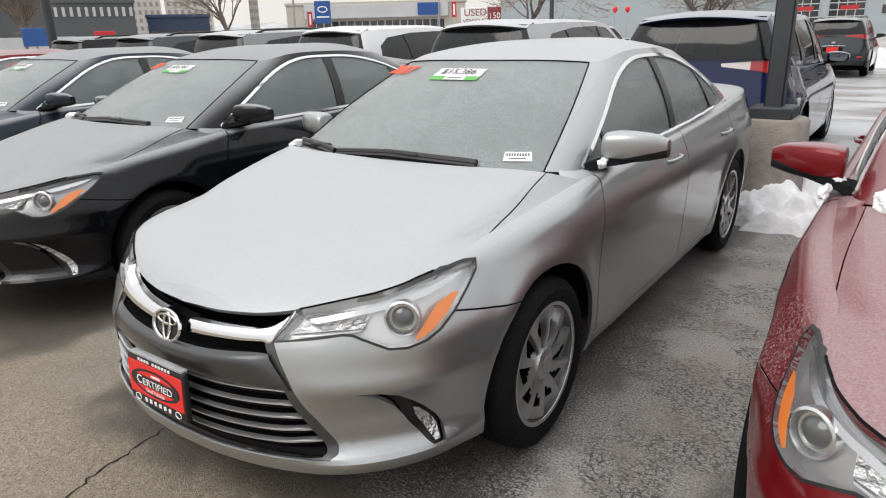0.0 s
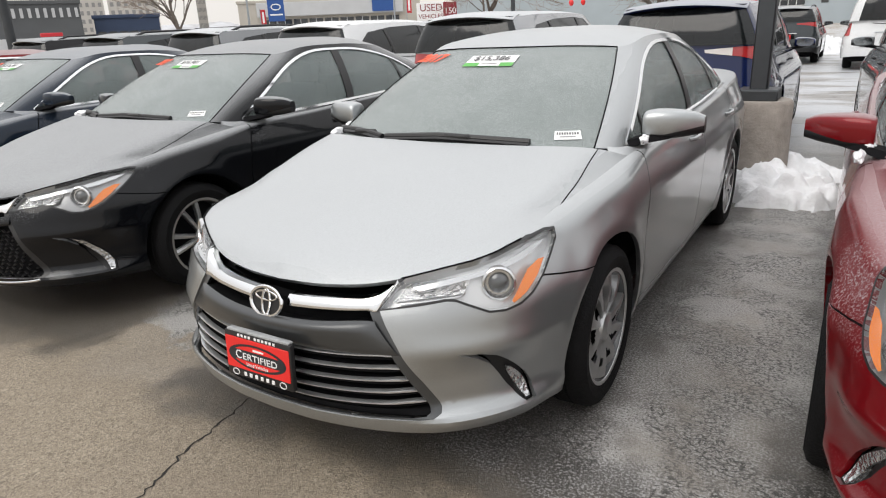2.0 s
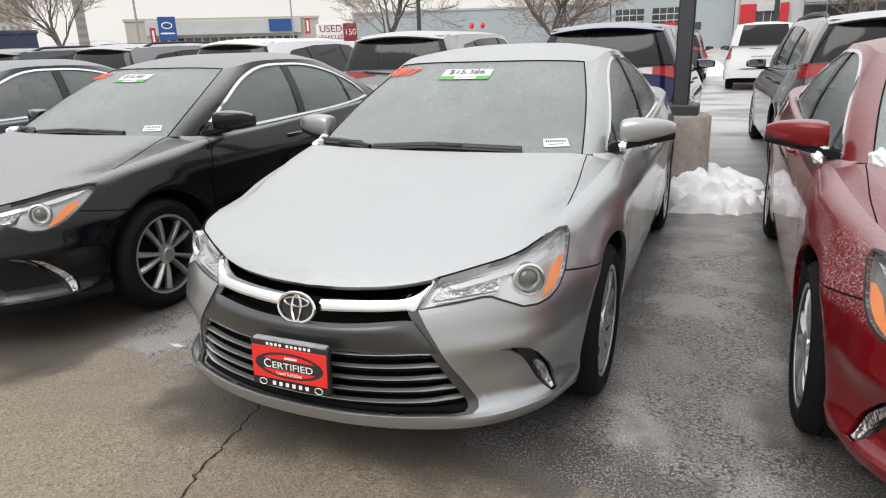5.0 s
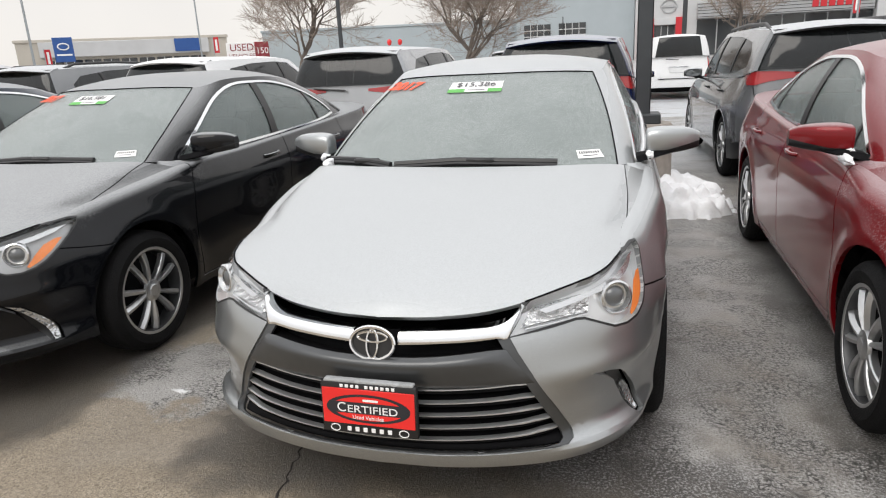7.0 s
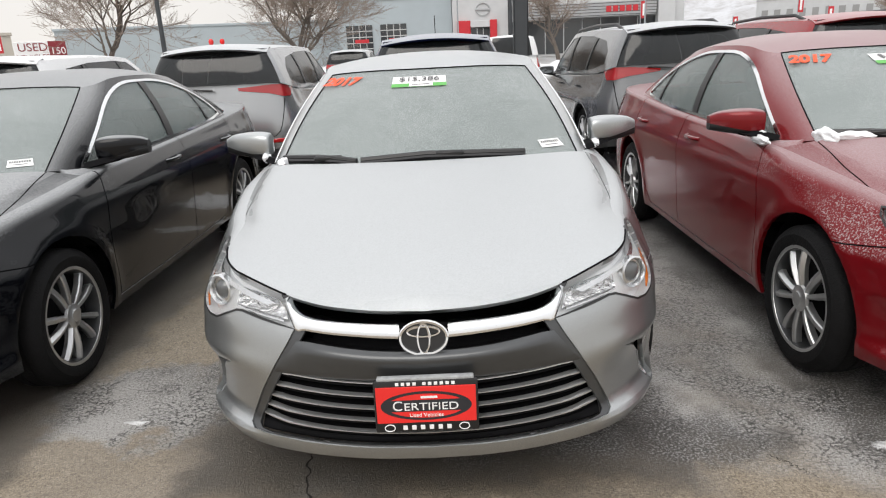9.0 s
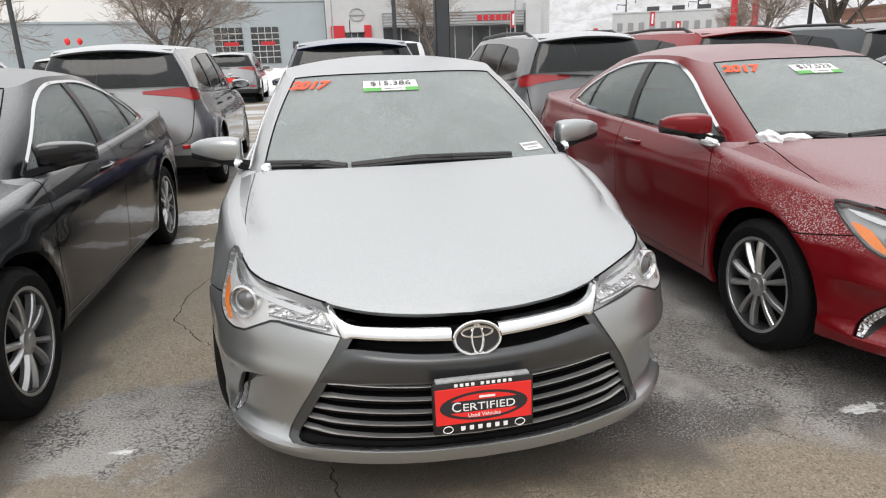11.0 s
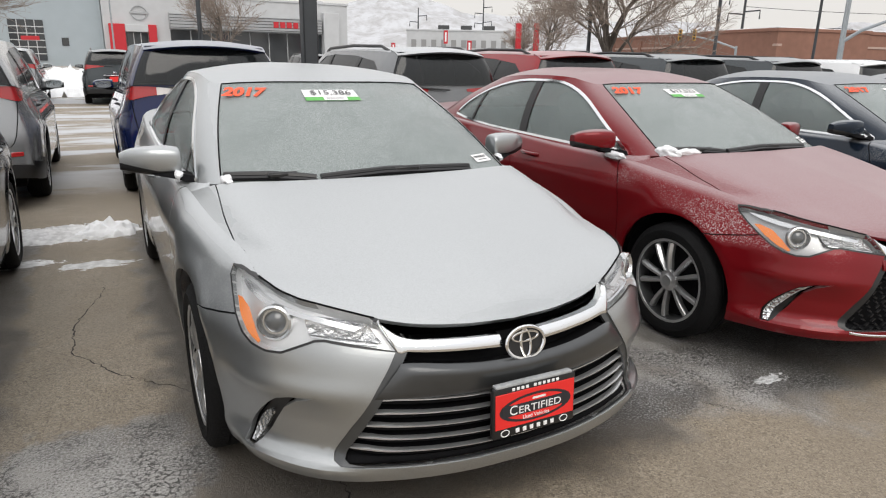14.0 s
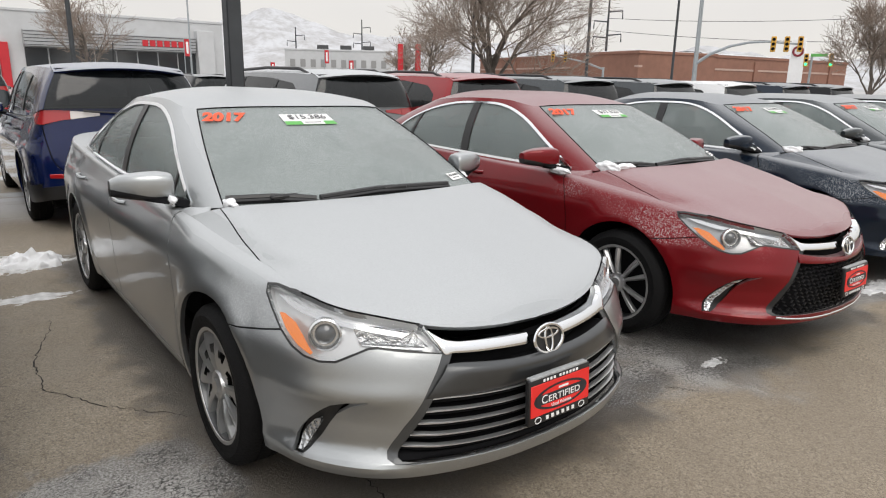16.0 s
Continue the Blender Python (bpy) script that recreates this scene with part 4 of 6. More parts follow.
        if name == "projector":
            eye = lathe([(0.0125, 0.044), (0.026, 0.03), (0.03, 0.012), (0.031, 0)][::-1], 24)
            bmesh.ops.transform(eye, matrix=Matrix.Translation(place) @ turn @ Matrix.Translation((0.002, 0, 0)) @ Matrix.Scale(k, 4), verts=eye.verts)
            both("projector_lens", eye, PROJ, car)
    dish = []
    for j in range(9):
        v = j / 8
        dish.append([sh.front(0.437 + 0.03 * v + (0.195 - 0.03 * v) * i / 20, 0.668 + 0.052 * v + 0.12 * 0.19 * i / 20, -0.018 - 0.02 * math.sin(math.pi * v) - 0.01 * math.sin(math.pi * i / 20)) for i in range(21)])
    both("reflector", sheet(dish), LAMP_GLITTER, car, "uneven bright reflector")
    ledge = sh.band(0.45, 0.63, lambda x: 0.657 + 0.12 * (x - 0.42), lambda x: 0.664 + 0.12 * (x - 0.42), -0.036, -0.016, 16)
    both("lamp_ledge", ledge, LAMP_SILVER, car)
    both("headlight", lens, LENS, car, "clear headlight lens")
    # fog lamp recess
    fog_poly = [(0.9, 0.288), (0.888, 0.338), (0.864, 0.38), (0.834, 0.415), (0.795, 0.455), (0.755, 0.487), (0.70, 0.506), (0.62, 0.514), (0.688, 0.488), (0.735, 0.452), (0.766, 0.405), (0.792, 0.36), (0.83, 0.312), (0.86, 0.29)]
    fog = take(body, cut(body, fog_poly, LAMP, lambda c: c.y < 0.9))
    both("fog_recess", push(fog, -0.03), BLACK, car)
    spare = sh.side()
    lamp_shape = [(0.884, 0.302), (0.876, 0.336), (0.852, 0.374), (0.824, 0.404), (0.802, 0.414), (0.807, 0.39), (0.821, 0.36), (0.85, 0.32), (0.868, 0.302)]
    if style == "sport":
        lamp_shape = [(0.886, 0.3), (0.878, 0.338), (0.856, 0.376), (0.828, 0.408), (0.76, 0.468), (0.7, 0.49), (0.75, 0.452), (0.795, 0.405), (0.83, 0.36), (0.864, 0.3)]
    fl = take(spare, cut(spare, lamp_shape, LAMP, lambda c: c.y < 0.9))
    spare.free()
    both("fog_lamp", lip(push(fl, -0.014), 0.02), FACET, car, "small clear faceted fog lamp")
    # seams of bumper and wing
    gap = take(body, cut(body, ribbon([(0.47, 0.71), (0.6, 0.682), (0.7, 0.664), (0.8, 0.652)], 0.006), SIDE, lambda c: c.x > 0.7 and c.y < 0.9))
    both("bumper_gap", push(gap, -0.004), MATT, car)
    tail = take(body, cut(body, [(4.42, 0.80), (4.45, 0.98), (4.9, 1.0), (4.9, 0.86)], SIDE, lambda c: c.x > 0.42 and c.y > 4.3))
    both("tail_lamp", push(tail, 0.004), REDLENS, car, "red tail lamp lens")
    bump = [f for f in body.faces if f.calc_center_median().y < 0.64 and f.calc_center_median().z < 0.62 + 0.4 * f.calc_center_median().x ** 4]
    part("front_bumper", whole(lip(take(body, bump), 0.018)), paint_mat, car)
    bonnet = sh.bonnet()
    seam = smooth_line([(0.78, 0.45), (0.748, 0.5), (0.735, 0.56), (0.738, 0.7), (0.742, 0.95), (0.728, 1.2), (0.722, 1.32)], 20)
    g = take(bonnet, cut(bonnet, ribbon(seam, 0.0042), TOP))
    both("hood_gap", push(g, -0.006), MATT, car)
    hood = take(bonnet, cut(bonnet, [(-0.05, -0.1), (0.9, -0.1), (0.9, 0.44)] + seam + [(-0.05, 1.34)], TOP))
    part("hood", whole(lip(hood, 0.02)), paint_mat, car, "hood with a smooth film of frost")
    merge(body, bonnet)
    sp = SEDAN
    deck = spline(sp["deck"])
    first = sh.edge(1.0)
    sa = sh.at[11]

    def rb(u):
        if u < 0.85:
            return np.array(sh.ring(4 - 0.95 * u / 0.85, 0.0)) + (0, 0, -0.004)
        k = (u - 0.85) / 0.15
        return (1 - k) * (np.array(sh.ring(3.05, 0.0)) + (0, 0, -0.004)) + k * np.array(sh.edge(sa))

    trunk = sh.coons(rb, lambda u: sh.edge(1 - u * (1 - sh.at[13])), lambda v: np.array([0, *(deck(v) + (np.array([first.y, first.z]) - deck(1.0)) * v)]), lambda v: sh.edge(sa + v * (sh.at[13] - sa)))
    part("trunk_lid", whole(trunk), paint_mat, car)
    merge(body, sh.shoulder())
    part("body", whole(lip(body, 0.02)), paint_mat, car)
    cowl = block((1.35, 0.2, 0.05), (0, 1.22, 0.955), 0.01)
    part("cowl", cowl, BLACK, car)
    under = block((1.5, 4.1, 0.16), (0, 2.45, 0.3), 0.02)
    block((1.0, 0.9, 0.3), (0, 0.75, 0.45), 0.02, under)
    part("underbody", under, MATT, car)
    window_trim(sh, car, CHROME)
    handles(sh, car, (2.38, 3.45), 0.87, paint_mat)
    # grille
    edge = spline([(0.285, 0.555), (0.31, 0.562), (0.33, 0.56), (0.373, 0.543), (0.43, 0.513), (0.487, 0.48), (0.545, 0.443), (0.602, 0.405), (0.655, 0.372)])
    if style == "plain":
        rows = []
        for u in np.linspace(-1, 1, 61):
            hi, lo = 0.6 + 0.03 * u**2 - 0.012 * abs(u) ** 12, 0.508 + 0.006 * u**2
            row = []
            for t, o in ((1.0, 0.012), (0.965, 0.027), (0.88, 0.035), (0.72, 0.032), (0.5, 0.022), (0.25, 0.01), (0.08, 0.002), (0.0, -0.006), (0.0, -0.06)):
                x = u * (0.487 - 0.084 * t)
                row.append(sh.front(x, lo + (hi - lo) * t, o * (1 - 0.8 * abs(u) ** 8) if o > 0 else o))
            rows.append(row)
        part("grille_panel", sheet(rows), GUNMETAL, car, "dark grey grille panel", 50)
        shelf = [[sh.front(u * 0.388, 0.594 + 0.03 * u**2 - 0.012 * abs(u) ** 12, 0.014), sh.front(u * 0.388, 0.57 + 0.03 * u**2, -0.076)] for u in np.linspace(-1, 1, 41)]
        part("grille_shelf", sheet(shelf), MATT, car)
        for i in range(5):
            z = 0.488 - 0.0412 * i
            w = float(edge(z)[0]) - 0.004
            lo = lambda x, z=z, w=w: z - 0.012 + 0.016 * (abs(x) / w) ** 2
            part("grille_slat", sh.band(-w, w, lo, lambda x, lo=lo: lo(x) + 0.016, -0.07, -0.024, 44), MATT, car)
            tip = lambda x, w=w: min(1.0, (w - abs(x)) / 0.05)
            part("slat_edge", sh.band(-w, w, lambda x, lo=lo, tip=tip: lo(x) + 0.0165 - 0.008 * (1 - tip(x)) * tip(x), lambda x, lo=lo, tip=tip: lo(x) + 0.0185 + 0.003 * tip(x) + 0.006 * (abs(x) / 0.5) ** 4 * tip(x), -0.03, -0.01, 60), SILVER_TRIM, car, "satin silver edge")
    else:
        pan = sh.band(-0.43, 0.43, lambda x: 0.555 + 0.03 * (x / 0.43) ** 2, lambda x: 0.585 + 0.05 * (abs(x) / 0.43) ** 2, -0.05, 0.003, 50)
        part("grille_panel", pan, paint_mat, car)
        mesh_bm = bmesh.new()
        for j in range(13):
            z = 0.545 - 0.0225 * j
            w = float(edge(z)[0]) - 0.01
            for i in range(27):
                x = -w + 2 * w * (i + (0.5 if j % 2 else 0)) / 27
                p = sh.front(x, z, -0.025)
                block((0.026, 0.012, 0.006), p, 0, mesh_bm, Euler((0, radians(28 if i % 2 else -28), 0)).to_matrix().to_4x4())
        part("grille_mesh", mesh_bm, BLACK, car, "black honeycomb grille mesh")
        part("grille_surround", sh.band(-0.57, 0.57, lambda x: 0.248 + 0.03 * (x / 0.57) ** 4, lambda x: 0.262 + 0.03 * (x / 0.57) ** 4, -0.04, 0.004, 40), CHROME, car)
    for sx in (1, -1):
        low_edge = spline([(0.07, 0.633), (0.2, 0.640), (0.3, 0.645), (0.376, 0.651), (0.409, 0.654), (0.42, 0.682), (0.436, 0.721)])
        top_edge = spline([(0.07, 0.668), (0.2, 0.673), (0.3, 0.678), (0.36, 0.683), (0.395, 0.693), (0.42, 0.71), (0.436, 0.725)])
        bar = sh.band(sx * 0.075, sx * 0.435, lambda x: float(low_edge(abs(x))[0]), lambda x: float(top_edge(abs(x))[0]), -0.04, 0.008, 36)
        part("chrome_bar", bar, CHROME, car, "polished chrome bar beside the badge")
    emblem(car, Matrix.Translation(sh.front(0, 0.643, 0.026)) @ Euler((radians(-14), 0, 0)).to_matrix().to_4x4(), 0.071)
    plate_sign(sh, car)
    # mirrors, wipers, cabin
    s, low, arm, pane_bm = mirror_mesh()
    both("mirror_glass", pane_bm, MIRROR, car)
    both("mirror_shell", s, paint_mat, car, "wing mirror shell")
    both("mirror_base", low, BLACK, car)
    both("mirror_arm", arm, MATT, car)
    for pts in ([(-0.675, 0.998), (-0.5, 1.003), (-0.38, 0.995), (-0.32, 0.988)], [(-0.3, 0.99), (0.0, 1.006), (0.25, 1.0), (0.44, 0.993)]):
        line = [sh.glass_point(x, z + 0.006, 0.016).translation for x, z in pts]
        arm_bm = tube(line, 0.014, 8)
        tube([p + Vector((0, -0.014, -0.014)) for p in line], 0.012, 6, arm_bm)
        q = line[1].lerp(line[2], 0.4)
        block((0.13, 0.03, 0.026), q + Vector((0, -0.004, 0.0)), 0.008, arm_bm)
        part("wiper", arm_bm, BLACK, car, "black wiper blade and arm")
    seal = tube([sh.ring(w, 1.0) + Vector((0, -0.002, 0.0)) for w in np.linspace(0.95, 0, 14)][::-1] + [sh.ring(0.95, t) for t in np.linspace(0.97, 0.0, 14)], 0.0035, 6)
    both("windscreen_seal", seal, MATT, car)
    interior(car, SEDAN)
    add_wheels(car, SEDAN, style, ALLOY)
    return car, sh


def stickers(car_m, sh, price, orange=True, dx=0.0):
    """Price sheet, painted year and stock label on the windscreen."""
    def card(name, x, z, w, h, material, label, category, lift=0.0018, off=0.0):
        b = bmesh.new()
        nx = 7
        mid = sh.glass_point(x, z, lift)
        rows = []
        for j in (0, 1):
            rows.append([])
            for i in range(nx):
                q = sh.glass_point(x + w * (i / (nx - 1) - 0.5), z, lift)
                up = q.to_3x3() @ Vector((0, 1, 0))
                rows[-1].append(q.translation + up * (off + h * (j - 0.5)))
        sheet(rows, b)
        ob = part(name, b, material, None, label)
        ob.matrix_basis = car_m
        return tagged(ob, category=category), mid
    def bar(parent, x, z, off, w, h, material, name="lettering_bar", lift=0.003):
        k, _ = card(name, x, z, w, h, material, "", "", lift, off)
        k.parent, k.matrix_basis = parent, Matrix()
        return k

    ob, m = card("price_sheet", -0.045, 1.316, 0.285, 0.128, WHITE, "white and green price sheet behind the frosted windscreen", "price sheet")
    bar(ob, -0.045, 1.316, -0.043, 0.284, 0.042, GREEN, "green_stripe")
    bar(ob, -0.035, 1.316, -0.04, 0.12, 0.044, WHITE, "white_slip", 0.0045)
    bar(ob, -0.035, 1.316, -0.042, 0.09, 0.007, INK_FAINT, lift=0.006)
    text("price", price, 0.07, INK_FAINT, ob, m @ pose(0.0, 0.02, 0.005), squeeze=0.95)
    lab, _ = card("stock_label", 0.572, 1.03, 0.104, 0.058, WHITE, "small white stock label low on the windscreen", "label")
    for i in range(9):
        bar(lab, 0.532 + 0.01 * i, 1.03, 0.01, 0.0062, 0.016, INK_FAINT)
    bar(lab, 0.572, 1.03, -0.012, 0.06, 0.005, INK_FAINT)
    m3 = sh.glass_point(-0.465, 1.325, 0.005)
    yr = new("painted_year")
    yr.matrix_basis = car_m
    tagged(yr, "orange year number painted on the windscreen", "painted number")
    text("year_mark", "2017", 0.125, ORANGE, yr, m3, squeeze=0.8, bold=0.006)
    return yr


def recolour(car, material):
    """Gives a copied car a paint of its own."""
    for o in (car, *car.children_recursive):
        if o.type == "MESH":
            for s in o.material_slots:
                if s.material and s.material.name.startswith("paint_"):
                    s.link = "OBJECT"
                    s.material = material
    return car


def suv(paint_mat):
    sh = Shell(SUV, 110, 28)
    car, body = base_car("sport_utility_car", sh, paint_mat, GLASS_DARK, GLASS_DARK)
    T = (Vector((0.6, -0.8, 0)), Vector((0, 0, 1)))
    lamp = take(body, cut(body, [(-3.44, 1.14), (-3.22, 1.1), (-3.1, 1.06), (-2.96, 1.055), (-2.84, 1.165), (-3.0, 1.195), (-3.2, 1.195), (-3.44, 1.17)], T, lambda c: c.y > 3.7))
    some = [f for f in lamp.faces if f.calc_center_median().x < 0.52]
    both("reversing_lamp", push(take(lamp, some), 0.008), CLEARLENS, car)
    both("tail_lamp", lip(push(lamp, 0.012), 0.03), REDLENS, car, "large red tail lamp")
    seam = take(body, cut(body, ribbon(smooth_line([(0.77, 1.04), (0.75, 0.85), (0.7, 0.67), (0.62, 0.61), (0.3, 0.6), (0.0, 0.6)], 16), 0.01), FRONT, lambda c: c.y > 4.1))
    both("tailgate_gap", push(seam, -0.005), MATT, car)
    low = [f for f in body.faces if f.calc_center_median().z < 0.48 and f.calc_center_median().y > 4.02]
    part("rear_bumper", whole(lip(push(take(body, low), 0.012), 0.03)), BLACK, car, "black plastic rear bumper")
    refl = block((0.17, 0.03, 0.045), (0.69, 4.55, 0.575), 0.008, turn=Euler((0, 0, radians(-24))).to_matrix().to_4x4())
    both("rear_reflector", refl, REDLENS, car)
    merge(body, sh.shoulder())
    part("body", whole(lip(body, 0.02)), paint_mat, car)
    part("hood", whole(sh.bonnet()), paint_mat, car)
    gate = block((0.5, 0.04, 0.11), (0, 4.585, 0.79), 0.015)
    part("plate_recess", gate, MATT, car)
    part("dealer_plate", block((0.3, 0.012, 0.15), (0, 4.61, 0.78), 0.004), PLATE_RED, car, "red dealer card in a black frame")
    part("chrome_strip", block((0.62, 0.03, 0.035), (0, 4.59, 0.885), 0.012), CHROME, car)
    rows = []
    for x in np.linspace(-0.61, 0.61, 25):
        q = (x / 0.61) ** 2
        y0, y1 = 4.2, 4.53 - 0.1 * q - 0.06 * q**4
        z0, z1 = 1.655 - 0.045 * q, 1.612 - 0.05 * q
        rows.append([(x, y0, z0 - 0.03), (x, y0, z0), (x, (y0 + y1) / 2, (z0 + z1) / 2 + 0.006), (x, y1 - 0.02, z1), (x, y1, z1 - 0.012), (x, y1 - 0.02, z1 - 0.03), (x, y0, z0 - 0.05)])
    sp = sheet(rows)
    part("spoiler", sp, paint_mat, car, "roof spoiler over the rear window")
    for sx in (1, -1):
        part("roof_rail", tube([(sx * 0.56, 2.0, 1.6), (sx * 0.57, 2.15, 1.645), (sx * 0.575, 3.0, 1.675), (sx * 0.57, 3.85, 1.66), (sx * 0.56, 4.05, 1.6)], 0.02, 8), BLACK, car, "black roof rail")
    part("underbody", block((1.5, 3.9, 0.2), (0, 2.35, 0.4), 0.02), MATT, car)
    handles(sh, car, (2.25, 3.2), 0.95, BLACK)
    s, lw, arm, pane_bm = mirror_mesh(0.96, 1.62, 1.12)
    both("mirror_glass", pane_bm, MIRROR, car)
    both("mirror_shell", s, paint_mat, car)
    both("mirror_base", lw, BLACK, car)
    both("mirror_arm", arm, MATT, car)
    part("wiper", tube([(0.0, 4.56, 1.16), (0.3, 4.55, 1.18), (0.42, 4.535, 1.19)], 0.01, 6), BLACK, car)
    part("antenna", tube([(0, 4.0, 1.64), (0, 4.03, 1.7), (0, 4.07, 1.86)], 0.0055, 6), BLACK, car)
    interior(car, SUV, 2.2, 1.05, 3.0)
    part("badge", block((0.09, 0.02, 0.06), (0, 4.6, 0.97), 0.01), CHROME, car)
    add_wheels(car, SUV, "sport", ALLOY)
    return car, sh


def minivan(paint_mat):
    sh = Shell(VAN, 90, 24)
    car, body = base_car("minivan", sh, paint_mat, GLASS_DARK, GLASS_DARK)
    T = (Vector((0.6, -0.8, 0)), Vector((0, 0, 1)))
    lamp = take(body, cut(body, [(-3.1, 0.86), (-2.88, 0.84), (-2.82, 1.15), (-3.06, 1.15)], T, lambda c: c.y > 3.7))
    both("tail_lamp", lip(push(lamp, 0.012), 0.03), REDLENS, car, "upright red tail lamp")
    low = [f for f in body.faces if f.calc_center_median().z < 0.58 and f.calc_center_median().y > 4.02]
    part("rear_bumper", whole(lip(push(take(body, low), 0.02), 0.03)), paint_mat, car, "white rear bumper")
    merge(body, sh.shoulder())
    part("body", whole(lip(body, 0.02)), paint_mat, car)
    part("hood", whole(sh.bonnet()), paint_mat, car)
    part("tailgate_step", block((1.1, 0.03, 0.02), (0, 4.61, 0.6), 0.006), MATT, car)
    part("plate_recess", block((0.46, 0.03, 0.14), (0, 4.59, 0.83), 0.015), paint_mat, car)
    part("chrome_strip", block((0.56, 0.03, 0.03), (0, 4.6, 0.93), 0.01), CHROME, car)
    part("wiper", tube([(0.0, 4.58, 1.12), (0.35, 4.57, 1.15)], 0.01, 6), BLACK, car)
    part("underbody", block((1.55, 3.9, 0.2), (0, 2.35, 0.36), 0.02), MATT, car)
    handles(sh, car, (2.25, 3.2), 0.95, paint_mat)
    s, lw, arm, pane_bm = mirror_mesh(1.0, 1.62, 1.14)
    both("mirror_shell", s, BLACK, car)
    both("mirror_base", lw, BLACK, car)
    both("mirror_arm", arm, MATT, car)
    both("mirror_glass", pane_bm, MIRROR, car)
    interior(car, VAN, 2.2, 1.05, 3.0)
    add_wheels(car, VAN, "sport", ALLOY)
    return car, sh


# ---- ground ----
def ground_material():
    m = mat("wet_asphalt", (0.2, 0.18, 0.16), 0.6)
    n, l = m.node_tree.nodes, m.node_tree.links
    b = n["Principled BSDF"]
    geo = n.new("ShaderNodeNewGeometry")
    P = geo.outputs["Position"]
    grain = noise_node(n, l, P, 190, 3, 0.7)
    stones = noise_node(n, l, P, 60, 3, 0.6)
    patch = noise_node(n, l, P, 0.9, 5, 0.6)
    blot = noise_node(n, l, P, 3.5, 4, 0.6)
    base = mix_node(n, l, range_node(n, l, grain, 0.3, 0.7), (0.16, 0.13, 0.094), (0.4, 0.335, 0.25))
    cell = n.new("ShaderNodeTexVoronoi")
    cell.inputs["Scale"].default_value = 130
    l.new(P, cell.inputs[0])
    bw = n.new("ShaderNodeSeparateXYZ")
    l.new(cell.outputs["Color"], bw.inputs[0])
    base = mix_node(n, l, range_node(n, l, bw.outputs[0], 0.55, 1.0, 0.0, 0.5), base, (0.5, 0.43, 0.34))
    base = mix_node(n, l, range_node(n, l, bw.outputs[1], 0.6, 1.0, 0.0, 0.6), base, (0.075, 0.06, 0.045))
    base = mix_node(n, l, range_node(n, l, patch, 0.35, 0.65, 0.0, 0.45), base, (0.21, 0.172, 0.13))
    sep = n.new("ShaderNodeSeparateXYZ")
    l.new(P, sep.inputs[0])
    stall = range_node(n, l, math_node(n, l, "ADD", sep.outputs[1], math_node(n, l, "MULTIPLY", patch, 1.6)), 0.85, 1.2)
    right = range_node(n, l, math_node(n, l, "ADD", sep.outputs[0], math_node(n, l, "MULTIPLY", blot, 1.0)), -0.2, 1.2, 0.12, 1.0)
    wet = math_node(n, l, "MULTIPLY", stall, right)
    wet = math_node(n, l, "MULTIPLY", wet, range_node(n, l, blot, 0.25, 0.6, 0.6, 1.0))

    def pool(x, y, rx, ry):
        """A blotch with a ragged edge."""
        dx = math_node(n, l, "MULTIPLY", math_node(n, l, "SUBTRACT", sep.outputs[0], x), 1 / rx)
        dy = math_node(n, l, "MULTIPLY", math_node(n, l, "SUBTRACT", sep.outputs[1], y), 1 / ry)
        r = math_node(n, l, "SQRT", math_node(n, l, "ADD", math_node(n, l, "MULTIPLY", dx, dx), math_node(n, l, "MULTIPLY", dy, dy)), 0.0)
        r = math_node(n, l, "ADD", r, math_node(n, l, "MULTIPLY", math_node(n, l, "SUBTRACT", blot, 0.5), 2.2))
        return range_node(n, l, r, 0.65, 1.1, 1.0, 0.0)

    wet = math_node(n, l, "MAXIMUM", wet, pool(-1.3, 0.9, 0.5, 0.4))
    melt = pool(1.02, 0.42, 0.3, 0.2)
    # footprint of each car: painted contact shade together with melt water
    wet_shade = None
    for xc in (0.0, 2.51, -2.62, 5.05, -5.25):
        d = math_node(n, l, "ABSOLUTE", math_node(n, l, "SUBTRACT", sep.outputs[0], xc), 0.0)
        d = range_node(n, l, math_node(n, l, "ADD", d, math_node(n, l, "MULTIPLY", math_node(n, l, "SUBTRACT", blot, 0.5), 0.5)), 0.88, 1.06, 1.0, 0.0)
        wet_shade = d if wet_shade is None else math_node(n, l, "MAXIMUM", wet_shade, d)
    wet_shade = math_node(n, l, "MULTIPLY", wet_shade, range_node(n, l, math_node(n, l, "ADD", sep.outputs[1], math_node(n, l, "MULTIPLY", blot, 0.5)), 0.22, 0.5))
    wet_shade = math_node(n, l, "MULTIPLY", wet_shade, range_node(n, l, sep.outputs[1], 4.7, 5.1, 1.0, 0.0))
    wetcol = mix_node(n, l, range_node(n, l, noise_node(n, l, P, 1.1, 3), 0.4, 0.6), (0.23, 0.222, 0.212), (0.4, 0.392, 0.38))
    base = mix_node(n, l, math_node(n, l, "MULTIPLY", wet, 0.85), base, wetcol)
    base = mix_node(n, l, math_node(n, l, "MULTIPLY", melt, 0.7), base, (0.04, 0.037, 0.034))
    # under-car shade and wet go into the colour
    base = mix_node(n, l, math_node(n, l, "MULTIPLY", wet_shade, 0.76), base, (0.06, 0.054, 0.048))
    lane = math_node(n, l, "MULTIPLY", range_node(n, l, sep.outputs[1], 5.6, 9.0), range_node(n, l, sep.outputs[1], 60, 90, 1.0, 0.6))
    stretch = n.new("ShaderNodeMapping")
    stretch.inputs["Scale"].default_value = (0.22, 0.75, 1)
    l.new(P, stretch.inputs[0])
